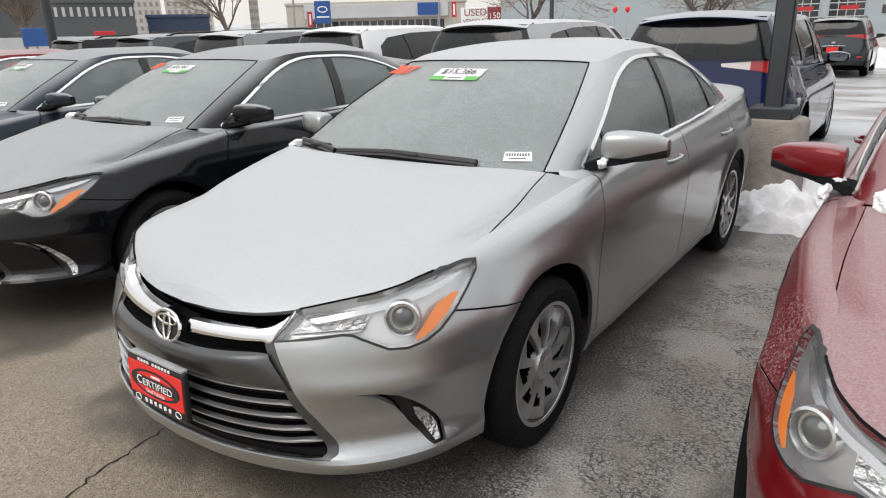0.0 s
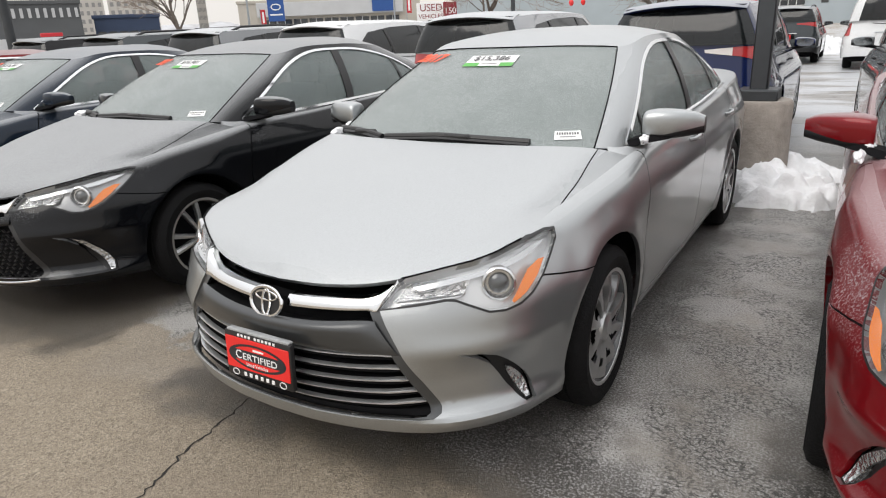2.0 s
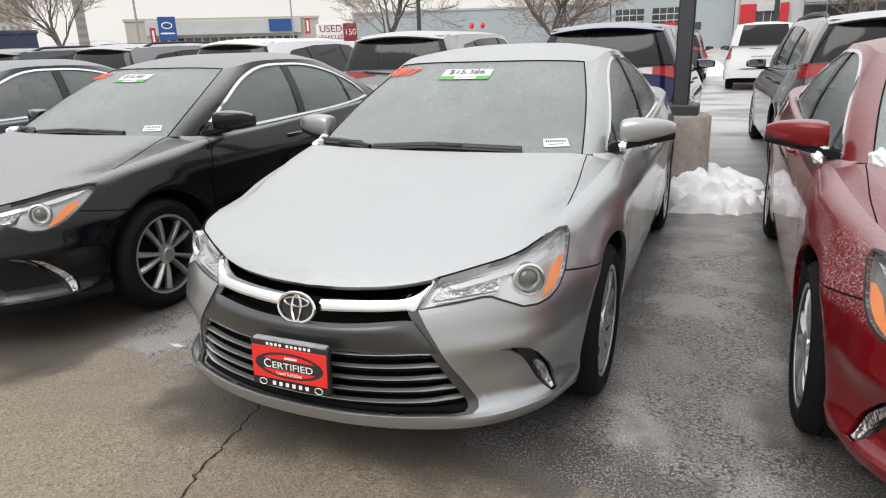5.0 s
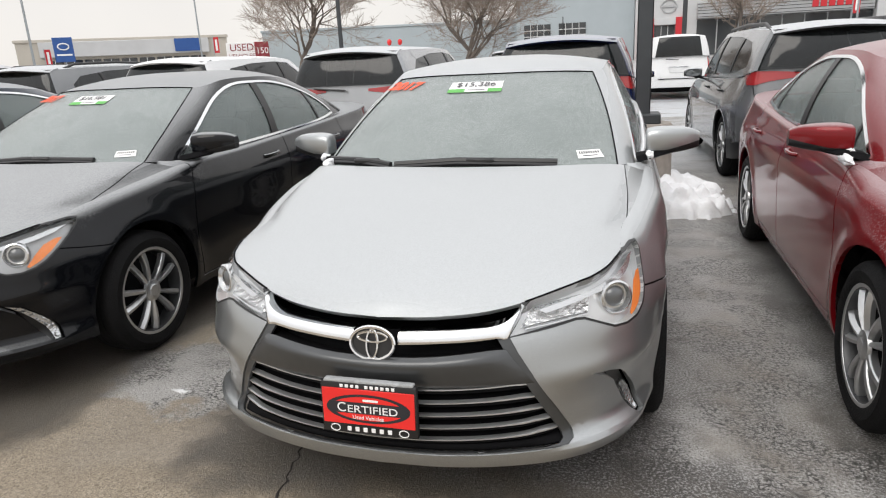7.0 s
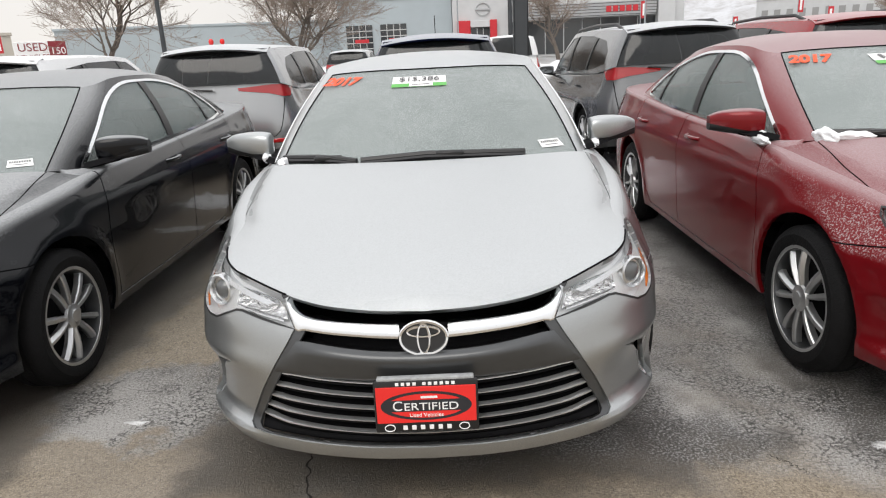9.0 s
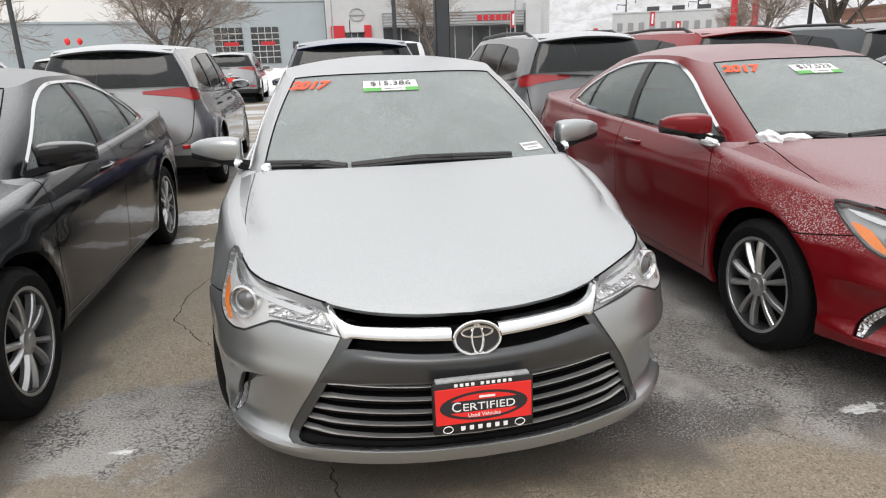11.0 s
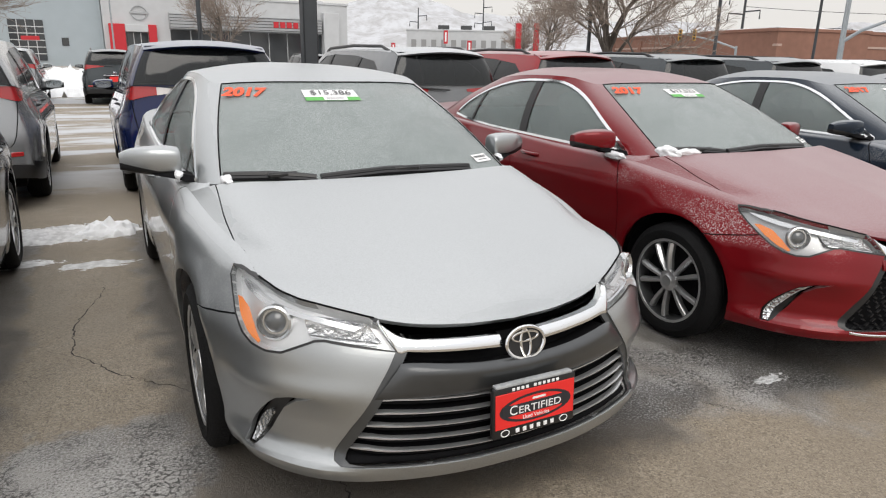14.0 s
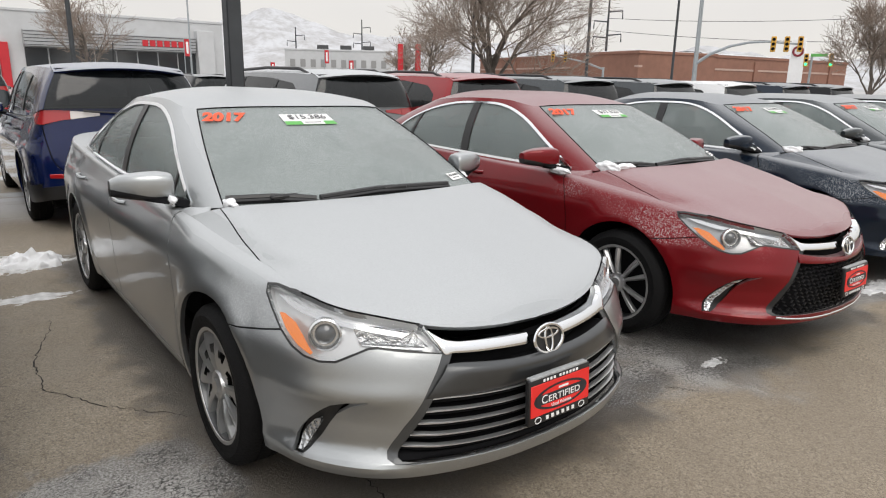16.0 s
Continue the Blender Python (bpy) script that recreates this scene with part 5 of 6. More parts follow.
    streak = noise_node(n, l, stretch.outputs[0], 1.2, 5, 0.6)
    packed = math_node(n, l, "MULTIPLY", lane, range_node(n, l, streak, 0.43, 0.55))
    warp = n.new("ShaderNodeVectorMath")
    warp.operation = "ADD"
    wn2 = n.new("ShaderNodeTexNoise")
    wn2.inputs["Scale"].default_value = 9
    wsc = n.new("ShaderNodeVectorMath")
    wsc.operation = "SCALE"
    wsc.inputs["Scale"].default_value = 0.12
    l.new(P, wn2.inputs[0])
    l.new(wn2.outputs["Color"], wsc.inputs[0])
    l.new(P, warp.inputs[0])
    l.new(wsc.outputs[0], warp.inputs[1])
    wide = n.new("ShaderNodeMapping")
    wide.inputs["Scale"].default_value = (0.75, 1.3, 1)
    l.new(warp.outputs[0], wide.inputs[0])
    net = n.new("ShaderNodeTexVoronoi")
    net.feature = "DISTANCE_TO_EDGE"
    net.inputs["Scale"].default_value = 34
    l.new(wide.outputs[0], net.inputs[0])
    rime = noise_node(n, l, P, 105, 2, 0.6)
    icy = math_node(n, l, "MULTIPLY", math_node(n, l, "MAXIMUM", wet, melt), range_node(n, l, blot, 0.3, 0.55, 0.35, 1.0))
    base = mix_node(n, l, math_node(n, l, "MULTIPLY", math_node(n, l, "MULTIPLY", icy, range_node(n, l, rime, 0.5, 0.6)), 0.6), base, (0.55, 0.55, 0.55))
    base = mix_node(n, l, math_node(n, l, "MULTIPLY", math_node(n, l, "MULTIPLY", icy, range_node(n, l, rime, 0.36, 0.44, 1.0, 0.0)), 0.75), base, (0.05, 0.047, 0.043))
    worm = math_node(n, l, "MULTIPLY", range_node(n, l, net.outputs["Distance"], 0.05, 0.15, 1.0, 0.0), range_node(n, l, noise_node(n, l, P, 2.6, 3), 0.43, 0.53))
    worm = math_node(n, l, "MULTIPLY", math_node(n, l, "MULTIPLY", worm, range_node(n, l, stones, 0.4, 0.52)), wet)
    base = mix_node(n, l, math_node(n, l, "MULTIPLY", worm, 0.95), base, (0.035, 0.033, 0.03))
    base = mix_node(n, l, math_node(n, l, "MULTIPLY", packed, 0.85), base, (0.55, 0.57, 0.6))
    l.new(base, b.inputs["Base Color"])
    l.new(range_node(n, l, math_node(n, l, "MAXIMUM", wet, math_node(n, l, "MAXIMUM", melt, wet_shade)), 0.0, 0.8, 0.75, 0.3), b.inputs["Roughness"])
    bp = n.new("ShaderNodeBump")
    bp.inputs["Strength"].default_value, bp.inputs["Distance"].default_value = 0.7, 0.008
    l.new(math_node(n, l, "ADD", grain, stones), bp.inputs["Height"])
    l.new(bp.outputs[0], b.inputs["Normal"])
    return m


g = bmesh.new()
bmesh.ops.create_grid(g, x_segments=4, y_segments=4, size=3000)
tagged(part("ground", g, ground_material()), "worn brown-grey asphalt lot, damp and icy between the cars, painted shade under them", "ground", kind="structure")


# ---- the row of sedans ----
hero, SH = sedan("plain", PAINT_SILVER)
tagged(hero, "silver four-door sedan with frosted hood and chrome badge", "car", "parked sedans")
stickers(Matrix(), SH, "$15,386")
sport, SH2 = sedan("sport", PAINT_RED)
sport.matrix_basis = pose(2.51, 0.0, 0)
tagged(sport, "dark red four-door sedan sprinkled with snow grains", "car", "parked sedans")
stickers(sport.matrix_basis, SH, "$17,523")
for x, y, pm, label in ((-2.62, 0.17, PAINT_BLACK, "glossy black four-door sedan, frost on hood"), (-5.25, 0.2, PAINT_NAVY, "dark navy four-door sedan with frosted windscreen"),
                        (-7.85, 0.3, PAINT_RED, "dark red four-door sedan with frosted roof"),
                        (5.05, 0.0, PAINT_NAVY, "dark navy four-door sedan with frosted hood"), (7.6, 0.05, PAINT_SLATE, "slate grey four-door sedan with frosted hood"), (10.1, 0.0, PAINT_BLACK, "black four-door sedan at the row's end")):
    c = recolour(copy_thing(sport, pose(x, y, 0)), pm)
    tagged(c, label, "car", "parked sedans")
    if abs(x) < 8:
        stickers(c.matrix_basis, SH, "$16,981")

# ---- the rows behind ----
blue, SHV = suv(PAINT_BLUE)
blue.matrix_basis = pose(-0.02, 5.75 + 4.6, 0, 0, 0, 180)
tagged(blue, "dark blue sport utility car seen from behind", "car", "parked utility cars")
for x, y, pm, label in ((-2.54, 5.75, PAINT_LIGHT, "silver sport utility car with red tail lamps"), (4.75, 5.6, PAINT_BRIGHTRED, "red sport utility car with roof rails"),
                        (7.0, 5.6, PAINT_SLATE, "dark grey sport utility car with snowy roof"), (9.35, 5.6, PAINT_SLATE, "dark grey sport utility car with snowy roof"), (11.7, 5.6, PAINT_WHITE, "white sport utility car with roof rails"),
                        (14.1, 5.6, PAINT_NAVY, "dark navy sport utility car"), (16.5, 5.6, PAINT_BLACK, "black sport utility car"),
                        (-5.4, 6.1, PAINT_WHITE, "white sport utility car with snowy roof"), (-8.0, 6.1, PAINT_GREY, "grey sport utility car with roof rails"), (-10.6, 6.1, PAINT_SLATE, "dark grey sport utility car with roof rails"), (-13.2, 6.1, PAINT_BLACK, "black sport utility car"),
                        (-3.3, 21.5, PAINT_LIGHT, "silver sport utility car across the lane"), (-0.45, 21.5, PAINT_SLATE, "dark sport utility car across the lane"),
                        (6.6, 22.5, PAINT_BLACK, "black sport utility car across the lane"), (-8.6, 21.5, PAINT_WHITE, "white sport utility car across the lane"), (-14.0, 21.5, PAINT_GREY, "grey sport utility car across the lane"), (11.0, 22.5, PAINT_GREY, "grey sport utility car across the lane")):
    c = recolour(copy_thing(blue, pose(x, y + 4.6, 0, 0, 0, 180)), pm)
    tagged(c, label, "car", "parked utility cars")

c = recolour(copy_thing(blue, pose(2.46, 5.62 + 4.6, 0, 0, 0, 183.2)), PAINT_GREY)
tagged(c, "grey sport utility car with roof rails, parked askew", "car", "parked utility cars")
van, _ = minivan(PAINT_WHITE)
van.matrix_basis = pose(2.05, 19.0 + 4.6, 0, 0, 0, 180)
tagged(van, "white minivan with upright red tail lamps", "car", "parked utility cars")

for ob in [o for o in scene.objects if o.name.startswith("sport_utility_car.")]:
    for k in [k for k in ob.children if k.name.startswith("reversing_lamp")]:
        k.material_slots[0].link = "OBJECT"
        k.material_slots[0].material = REDLENS

# plain roofs on some
for ob in (blue, *[o for o in scene.objects if o.name.startswith("sport_utility_car") and o.get("label", "").startswith(("silver", "white"))]):
    for k in [k for k in ob.children if k.name.startswith("roof_rail")]:
        bpy.data.objects.remove(k)
for ob in [o for o in scene.objects if o.name.startswith("sport_utility_car.")]:
    for k in [k for k in ob.children if k.name.startswith("antenna")]:
        bpy.data.objects.remove(k)

# ---- lamp pole on its concrete base ----
CONCRETE = mat("rough_concrete", (0.3, 0.27, 0.24), 0.85, vary=0.2, scale=14, bump=0.4, bump_scale=50)
POLE = mat("dark_pole_paint", (0.045, 0.05, 0.055), 0.5, 0.2, vary=0.15, scale=6)
GALV = mat("galvanised_steel", (0.33, 0.36, 0.38), 0.5, 0.5, vary=0.1, scale=5)
pole = new("lamp_pole")
pole.location = (0.86, 5.22, 0)
tagged(pole, "dark square steel lamp pole on a concrete base", "lamp pole")
cb = lathe([(0.0, 0.001), (0.0, 0.3), (0.74, 0.29), (0.765, 0.27), (0.765, 0.001)][::-1], 28)
bmesh.ops.transform(cb, matrix=Matrix.Rotation(radians(-90), 4, "Y"), verts=cb.verts)
part("concrete_base", cb, CONCRETE, pole, "round grey concrete base")
part("base_plate", block((0.34, 0.34, 0.1), (0, 0, 0.81), 0.012), POLE, pole)
part("shaft", block((0.145, 0.145, 8.0), (0, 0, 4.8), 0.012), POLE, pole, "square dark steel shaft")

# ---- snow ----
def snow_heap(name, x, y, sx, sy, h, label, seed=0, rough=1.0, n=40):
    """A low heap of shovelled snow with a broken outline."""
    rows = []
    for j in range(n + 1):
        row = []
        for i in range(n + 1):
            u, v = 2 * i / n - 1, 2 * j / n - 1
            r = math.hypot(u, v)
            q = Vector((u * (1.2 + sx * 1.4) + seed * 7, v * (1.2 + sy * 1.4), seed))
            d = 1 - r - 0.35 * rough * abs(noise.noise(q * 1.3)) - 0.25 * noise.noise(q * 3) - (0.3 * abs(noise.noise(q * 5)) + 0.25 * noise.noise(q * 11) if h < 0.05 else 0)
            z = h * max(0, d) ** 0.6 * (1 + 0.35 * rough * noise.noise(q * 2.5) + 0.12 * noise.noise(q * 7)) if d > 0 else -0.03
            row.append((x + u * sx, y + v * sy, z - 0.004))
        rows.append(row)
    return tagged(part(name, sheet(rows), SLUSH if h < 0.05 else SNOW, None, "", 180), label, "snow")


snow_heap("snow_mound", 1.1, 4.75, 0.62, 0.5, 0.3, "heap of shovelled snow against the concrete base", 1, 1.3, 56)
snow_heap("snow_mound", 0.95, 5.5, 0.8, 0.45, 0.3, "heap of shovelled snow behind the concrete base", 5)
snow_heap("snow_mound", -1.5, 4.8, 0.8, 0.36, 0.045, "low ridge of dirty snow between the cars", 2, 1.2, 64)
snow_heap("snow_mound", -1.12, 4.72, 0.3, 0.2, 0.13, "lumpy heap of dirty snow between the cars", 12, 1.5, 48)
snow_heap("snow_patch", -1.25, 3.75, 0.36, 0.14, 0.014, "thin patch of melting snow on asphalt", 3, 1.6)
snow_heap("snow_patch", -1.75, 3.95, 0.35, 0.14, 0.014, "thin patch of melting snow on asphalt", 4, 1.6)
snow_heap("snow_patch", 1.72, 0.33, 0.16, 0.06, 0.01, "thin patch of melting snow on asphalt", 6, 1.5)
snow_heap("snow_patch", -1.3, 0.7, 0.09, 0.045, 0.008, "thin patch of melting snow on asphalt", 7, 1.5)
snow_heap("snow_patch", 4.3, 0.35, 0.5, 0.14, 0.02, "thin patch of melting snow on asphalt", 8, 1.5)
snow_heap("snow_bank", -1.9, 30.0, 3.4, 4.0, 0.95, "ploughed snow bank across the lane", 9, 0.5, 60)
snow_heap("snow_bank", -9, 34.0, 8.0, 3.0, 1.2, "ploughed snow bank across the lane", 10)
snow_heap("snow_bank", 12, 36.0, 9.0, 3.0, 1.2, "ploughed snow bank across the lane", 11)

def snow_clump(x, y, z, sx, sy, sz, label, seed):
    b = bmesh.new()
    bmesh.ops.create_icosphere(b, subdivisions=4, radius=1)
    for v in b.verts:
        k = 1 + 0.35 * noise.noise(v.co * 1.6 + Vector((seed, 0, 0))) + 0.14 * noise.noise(v.co * 4.5 + Vector((0, seed, 0)))
        v.co = Vector((x + v.co.x * sx * k, y + v.co.y * sy * k, z + v.co.z * sz * k))
    return tagged(part("snow_clump", b, SNOW, None, "", 180), label, "snow", "snow on the cars")


for i, cx in enumerate((0.0, 2.51, 5.05, 7.6)):
    big = 1.6 if i else 1.0
    snow_clump(cx - 0.675, 1.275, 1.0, 0.024 * big, 0.055 * big, 0.024 * big, "small clump of snow at the windscreen's corner", i)
    if i:
        snow_clump(cx - 0.83, 1.6, 0.985, 0.02, 0.06, 0.025, "small clump of snow behind the wing mirror", i + 9)
for sx in (1, -1):
    snow_clump(sx * 0.835, 1.57, 0.985, 0.02, 0.05, 0.022, "small clump of snow behind the wing mirror", 31 + sx)
    line, rng = [], random.Random(40 + sx)
    for w in np.linspace(1.36, 2.72, 40):
        p = SH.ring(w, 0.0)
        line.append((sx * (p.x + 0.006), p.y, p.z + 0.035 + rng.uniform(-0.003, 0.003)))
    tagged(part("snow_strip", tube(line, 0.009, 6), SNOW, None, "", 180), "thin line of snow along the window ledge", "snow", "snow on the cars")
snow_clump(2.51 - 0.6, 1.2, 1.012, 0.09, 0.03, 0.02, "flat strip of snow on the cowl", 21)
snow_clump(2.51 - 0.86, 1.52, 0.965, 0.02, 0.09, 0.02, "strip of snow below the wing mirror", 22)
snow_clump(-2.62 - 0.68, 0.17 + 1.27, 1.0, 0.04, 0.05, 0.03, "small clump of snow at the windscreen's corner", 25)

# ---- cracks ----
CRACK = mat("crack_filler", (0.022, 0.02, 0.018), 0.9)
def crack(points, width, seed):
    f, _ = outline([(*p, 0) for p in points])
    rng = random.Random(seed)
    rows = [[], []]
    for s in np.linspace(0, 1, 70):
        p, q = f(s), f(min(1, s + 0.01)) - f(max(0, s - 0.01))
        nrm = np.array([-q[1], q[0]]) / max(1e-9, math.hypot(q[0], q[1]))
        o, w = rng.uniform(-0.012, 0.012), width * rng.uniform(0.25, 1.0) * (0.3 + 0.7 * math.sin(math.pi * min(1, max(0, 0.05 + 0.9 * s))))
        for k, row in zip((-1, 1), rows):
            row.append((p[0] + nrm[0] * (o + k * w / 2), p[1] + nrm[1] * (o + k * w / 2), 0.002))
    return tagged(part("asphalt_crack", sheet(rows), CRACK), "narrow dark crack in the asphalt", "crack", kind="structure")


crack([(-0.2, -1.0), (-0.317, -0.398), (-0.343, -0.28), (-0.399, -0.107), (-0.416, 0.03), (-0.474, 0.3), (-0.48, 0.6)], 0.014, 1)
crack([(-1.2, 3.2), (-1.238, 2.986), (-1.376, 2.424), (-1.376, 2.097), (-1.286, 1.959), (-1.173, 1.765), (-0.94, 1.491), (-0.864, 1.404)], 0.01, 2)
crack([(1.2, 0.3), (1.241, 0.264), (1.32, 0.16)], 0.008, 3)
crack([(2.2, -0.4), (2.6, -0.7), (3.1, -0.75)], 0.008, 4)


# ---- distance: trees, poles, buildings, hills ----
def spot(az, d, z=0.0):
    """A place by its bearing from the aisle, in degrees to the right of straight ahead, and its distance."""
    return Vector((d * math.sin(radians(az)), -0.1 + d * math.cos(radians(az)), z))


BARK = mat("grey_brown_bark", (0.12, 0.1, 0.085), 0.9, vary=0.25, scale=9, bump=0.4, bump_scale=30)
TWIG = mat("brown_twigs", (0.25, 0.2, 0.165), 0.9, vary=0.25, scale=5)


def bare_tree(az, d, h, spread, seed, forks=4, label="leafless deciduous tree with a broad crown", lean=0.0):
    """Trunk and limbs that fork again and again into fine twigs."""
    rng = random.Random(seed)
    limbs, twigs = bmesh.new(), bmesh.new()

    def grow(p, way, length, r, level):
        pts, q = [p], way.copy()
        n = (4, 4, 4, 3, 2, 2, 1)[level]
        for _ in range(n):
            q = (q + Vector((rng.gauss(0, 0.13), rng.gauss(0, 0.13), rng.gauss(0.03, 0.08)))).normalized()
            pts.append(pts[-1] + q * length / n)
        tube(pts, max(r, 0.01 * d / 40), 6 if level < 2 else (4 if level < 4 else 3), limbs if level < 3 else twigs, 0.62, False)
        if level >= 6 - (d > 56):
            return
        kids = forks if level == 0 else (4, 4, 4, 4, 3)[level - 1]
        for k in range(kids):
            t = 1.0 if k == 0 else rng.uniform(0.45, 1.0)
            at = pts[min(n, max(1, round(t * n)))]
            side = Vector((rng.gauss(0, 1), rng.gauss(0, 1), rng.gauss(0.1, 0.5))).normalized()
            bend = spread * (0.55 if k == 0 else 1.0) * rng.uniform(0.6, 1.1)
            grow(at, (q + side * bend).normalized(), length * rng.uniform(0.66, 0.84), r * (0.6 if k == 0 else 0.46), level + 1)

    grow(Vector((0, 0, -0.1)), Vector((lean, 0, 1)).normalized(), h * 0.27, h * 0.019, 0)
    tree = new("bare_tree")
    tree.location = spot(az, d)
    tagged(tree, label, "tree", "bare trees")
    part("trunk", limbs, BARK, tree)
    part("crown", twigs, TWIG, tree, "fine bare twigs")
    return tree


bare_tree(-27.3, 55, 13.5, 1.0, 3, 6)
bare_tree(-13.2, 36, 10.0, 1.35, 8, 8)
bare_tree(41.7, 34, 12.0, 1.0, 5, 9)
bare_tree(9.6, 62, 11.0, 1.05, 12, 6)
bare_tree(70.6, 54, 8.8, 0.85, 7, 6)
bare_tree(36.0, 60, 10.0, 1.0, 9, 6, "leafless bushy tree beside red posts")
bare_tree(33.8, 72, 8.5, 1.0, 14, 6, "leafless bushy tree beside red posts")
bare_tree(-52.0, 60, 11.0, 0.65, 10, 5)
bare_tree(-66.5, 55, 8.0, 0.75, 11, 5)


def street_pole(az, d, h, r, material, label, arm=0.0):
    p = new("street_lamp")
    p.location = spot(az, d)
    tagged(p, label, "street lamp")
    part("shaft", tube([(0, 0, 0), (0, 0, h)], r, 10, taper=0.7), material, p)
    for s in (-1, 1):
        part("lamp_head", block((0.7, 0.35, 0.14), (s * 0.75, 0, h), 0.04), material, p)
        part("bracket", tube([(0, 0, h - 0.05), (s * 0.45, 0, h)], 0.03, 6), material, p)
    return p


for az, d, h, r in ((-23.6, 25.0, 9, 0.09), (5.9, 24.5, 9, 0.09), (39.4, 33, 10, 0.1), (49.4, 45, 11, 0.12), (56.4, 50, 12, 0.1), (-65.0, 16, 8, 0.11)):
    street_pole(az, d, h, r, POLE, "tall dark steel lamp pole")
for az, d, h in ((-46.8, 60, 11), (-34.9, 75, 10), (-62.0, 70, 9), (58.1, 48, 12), (1.1, 80, 11), (16.4, 70, 10)):
    street_pole(az, d, h, 0.1, GALV, "tall galvanised lamp pole")

STUCCO = mat("pale_stucco", (0.5, 0.51, 0.52), 0.85, vary=0.06, scale=1.0)
BLUEGREY = mat("blue_grey_panel", (0.36, 0.41, 0.44), 0.7, vary=0.05, scale=0.6)
BEIGE = mat("beige_stucco", (0.46, 0.43, 0.38), 0.85, vary=0.08, scale=0.6)
DARKWALL = mat("dark_cladding", (0.09, 0.095, 0.1), 0.7, vary=0.12, scale=0.5)
NAVYWALL = mat("navy_wall", (0.03, 0.05, 0.1), 0.6, vary=0.1, scale=1.0)
# far walls and windows: distance haze mixed into these paler colours
TOWERWALL = mat("hazed_tower_concrete", (0.56, 0.54, 0.51), 0.85, vary=0.06, scale=0.1)
HAZED_GLASS = mat("hazed_window_glass", (0.27, 0.27, 0.27), 0.3)
BRICK = mat("red_brown_brick", (0.24, 0.12, 0.085), 0.85, vary=0.12, scale=1.5)
PALEBAND = mat("pale_brick_band", (0.42, 0.3, 0.25), 0.85, vary=0.1)
WINDOW = mat("dark_window_glass", (0.03, 0.035, 0.04), 0.08, spec=0.8)
SIGN_RED = mat("red_sign", (0.5, 0.02, 0.03), 0.45, vary=0.05)
SIGN_BLUE = mat("blue_sign", (0.02, 0.08, 0.28), 0.45, vary=0.05)
SIGN_MAROON = mat("maroon_sign", (0.22, 0.02, 0.03), 0.5, vary=0.05)
METAL = mat("ribbed_metal_cladding", (0.4, 0.41, 0.42), 0.45, 0.4, vary=0.05)


def building(az0, az1, d, h, material, label, depth=14.0, d1=None, roof=None):
    """A plain block between two bearings, with its own frame: x along the front, y to the back. Returns it and its width."""
    a, b = spot(az0, d), spot(az1, d1 or d)
    w = (b - a).length
    ob = new("building")
    ob.matrix_basis = Matrix.Translation(a) @ Matrix.Rotation(math.atan2(b.y - a.y, b.x - a.x), 4, "Z")
    tagged(ob, label, "building")
    part("wall", block((w, depth, h), (w / 2, depth / 2, h / 2 - 0.1), 0.05), material, ob)
    part("roof", block((w + 0.3, depth + 0.3, 0.35), (w / 2, depth / 2, h), 0.05), roof or material, ob, "flat roof with a parapet cap")
    return ob, w


def pane(ob, x, z, w, h, material=WINDOW, name="window", out=0.06, bars=(0, 0)):
    p = part(name, block((w, 0.12, h), (x, -out, z), 0.01), material, ob)
    for i in range(bars[0]):
        part("glazing_bar", block((0.09, 0.05, h), (x - w / 2 + w * (i + 1) / (bars[0] + 1), -out - 0.07, z), 0.005), STUCCO, p)
    for i in range(bars[1]):
        part("glazing_bar", block((w, 0.05, 0.12), (x, -out - 0.07, z - h / 2 + h * (i + 1) / (bars[1] + 1)), 0.005), STUCCO, p)
    return p


# dealer hall to the left
ob, w = building(-47.6, -32.8, 90, 5.6, BEIGE, "low beige dealer hall with wide windows", 16)
part("fascia", block((w * 0.8, 0.6, 1.7), (w * 0.5, -0.3, 4.6), 0.05), STUCCO, ob, "pale fascia")
for i in range(9):
    pane(ob, w * (0.16 + 0.085 * i), 2.1, w * 0.075, 2.6, bars=(1, 1))
pane(ob, w * 0.79, 4.7, 2.9, 1.5, SIGN_BLUE, "blue_sign", 0.7)
ob, w = building(-58.2, -53.6, 75, 4.0, NAVYWALL, "low dark blue shop building", 10)
for i in range(6):
    pane(ob, w * (0.1 + 0.16 * i), 1.7, w * 0.12, 1.8)
ob, w = building(-72, -59.0, 70, 5.2, DARKWALL, "long dark-clad warehouse building", 18)
part("base_band", block((w * 0.98, 0.2, 2.2), (w / 2, -0.1, 1.1), 0.02), STUCCO, ob)
for i in range(12):
    pane(ob, w * 0.55 + 0.62 * i, 4.3, 0.25, 0.8, STUCCO, "wall_slot")
for az0, az1, hh in ((-60.2, -57.2, 62), (-56.9, -53.5, 60), (-50.7, -50.0, 52)):
    ob, w = building(az0, az1, 330, hh, TOWERWALL, "distant beige apartment tower with rows of windows", 18)
    for i in range(8):
        part("wall_rib", block((w * 0.03, 0.5, hh), (w * (0.005 + 0.14 * i), -0.25, hh / 2), 0.02), TOWERWALL, ob)
    for i in range(7):
        for j in range(17):
            pane(ob, w * (0.075 + 0.14 * i), 4 + 3.3 * j, w * 0.07, 1.7, HAZED_GLASS, "window")


def pole_sign(az, d, z, w, h, material, label, post=GALV):
    s = new("sign")
    s.matrix_basis = Matrix.Translation(spot(az, d)) @ Matrix.Rotation(radians(-az), 4, "Z")
    tagged(s, label, "sign")
    part("post", tube([(0, 0.1, 0), (0, 0.1, z)], 0.08, 8), post, s)
    part("board", block((w, 0.18, h), (0, 0, z), 0.03), material, s)
    return s


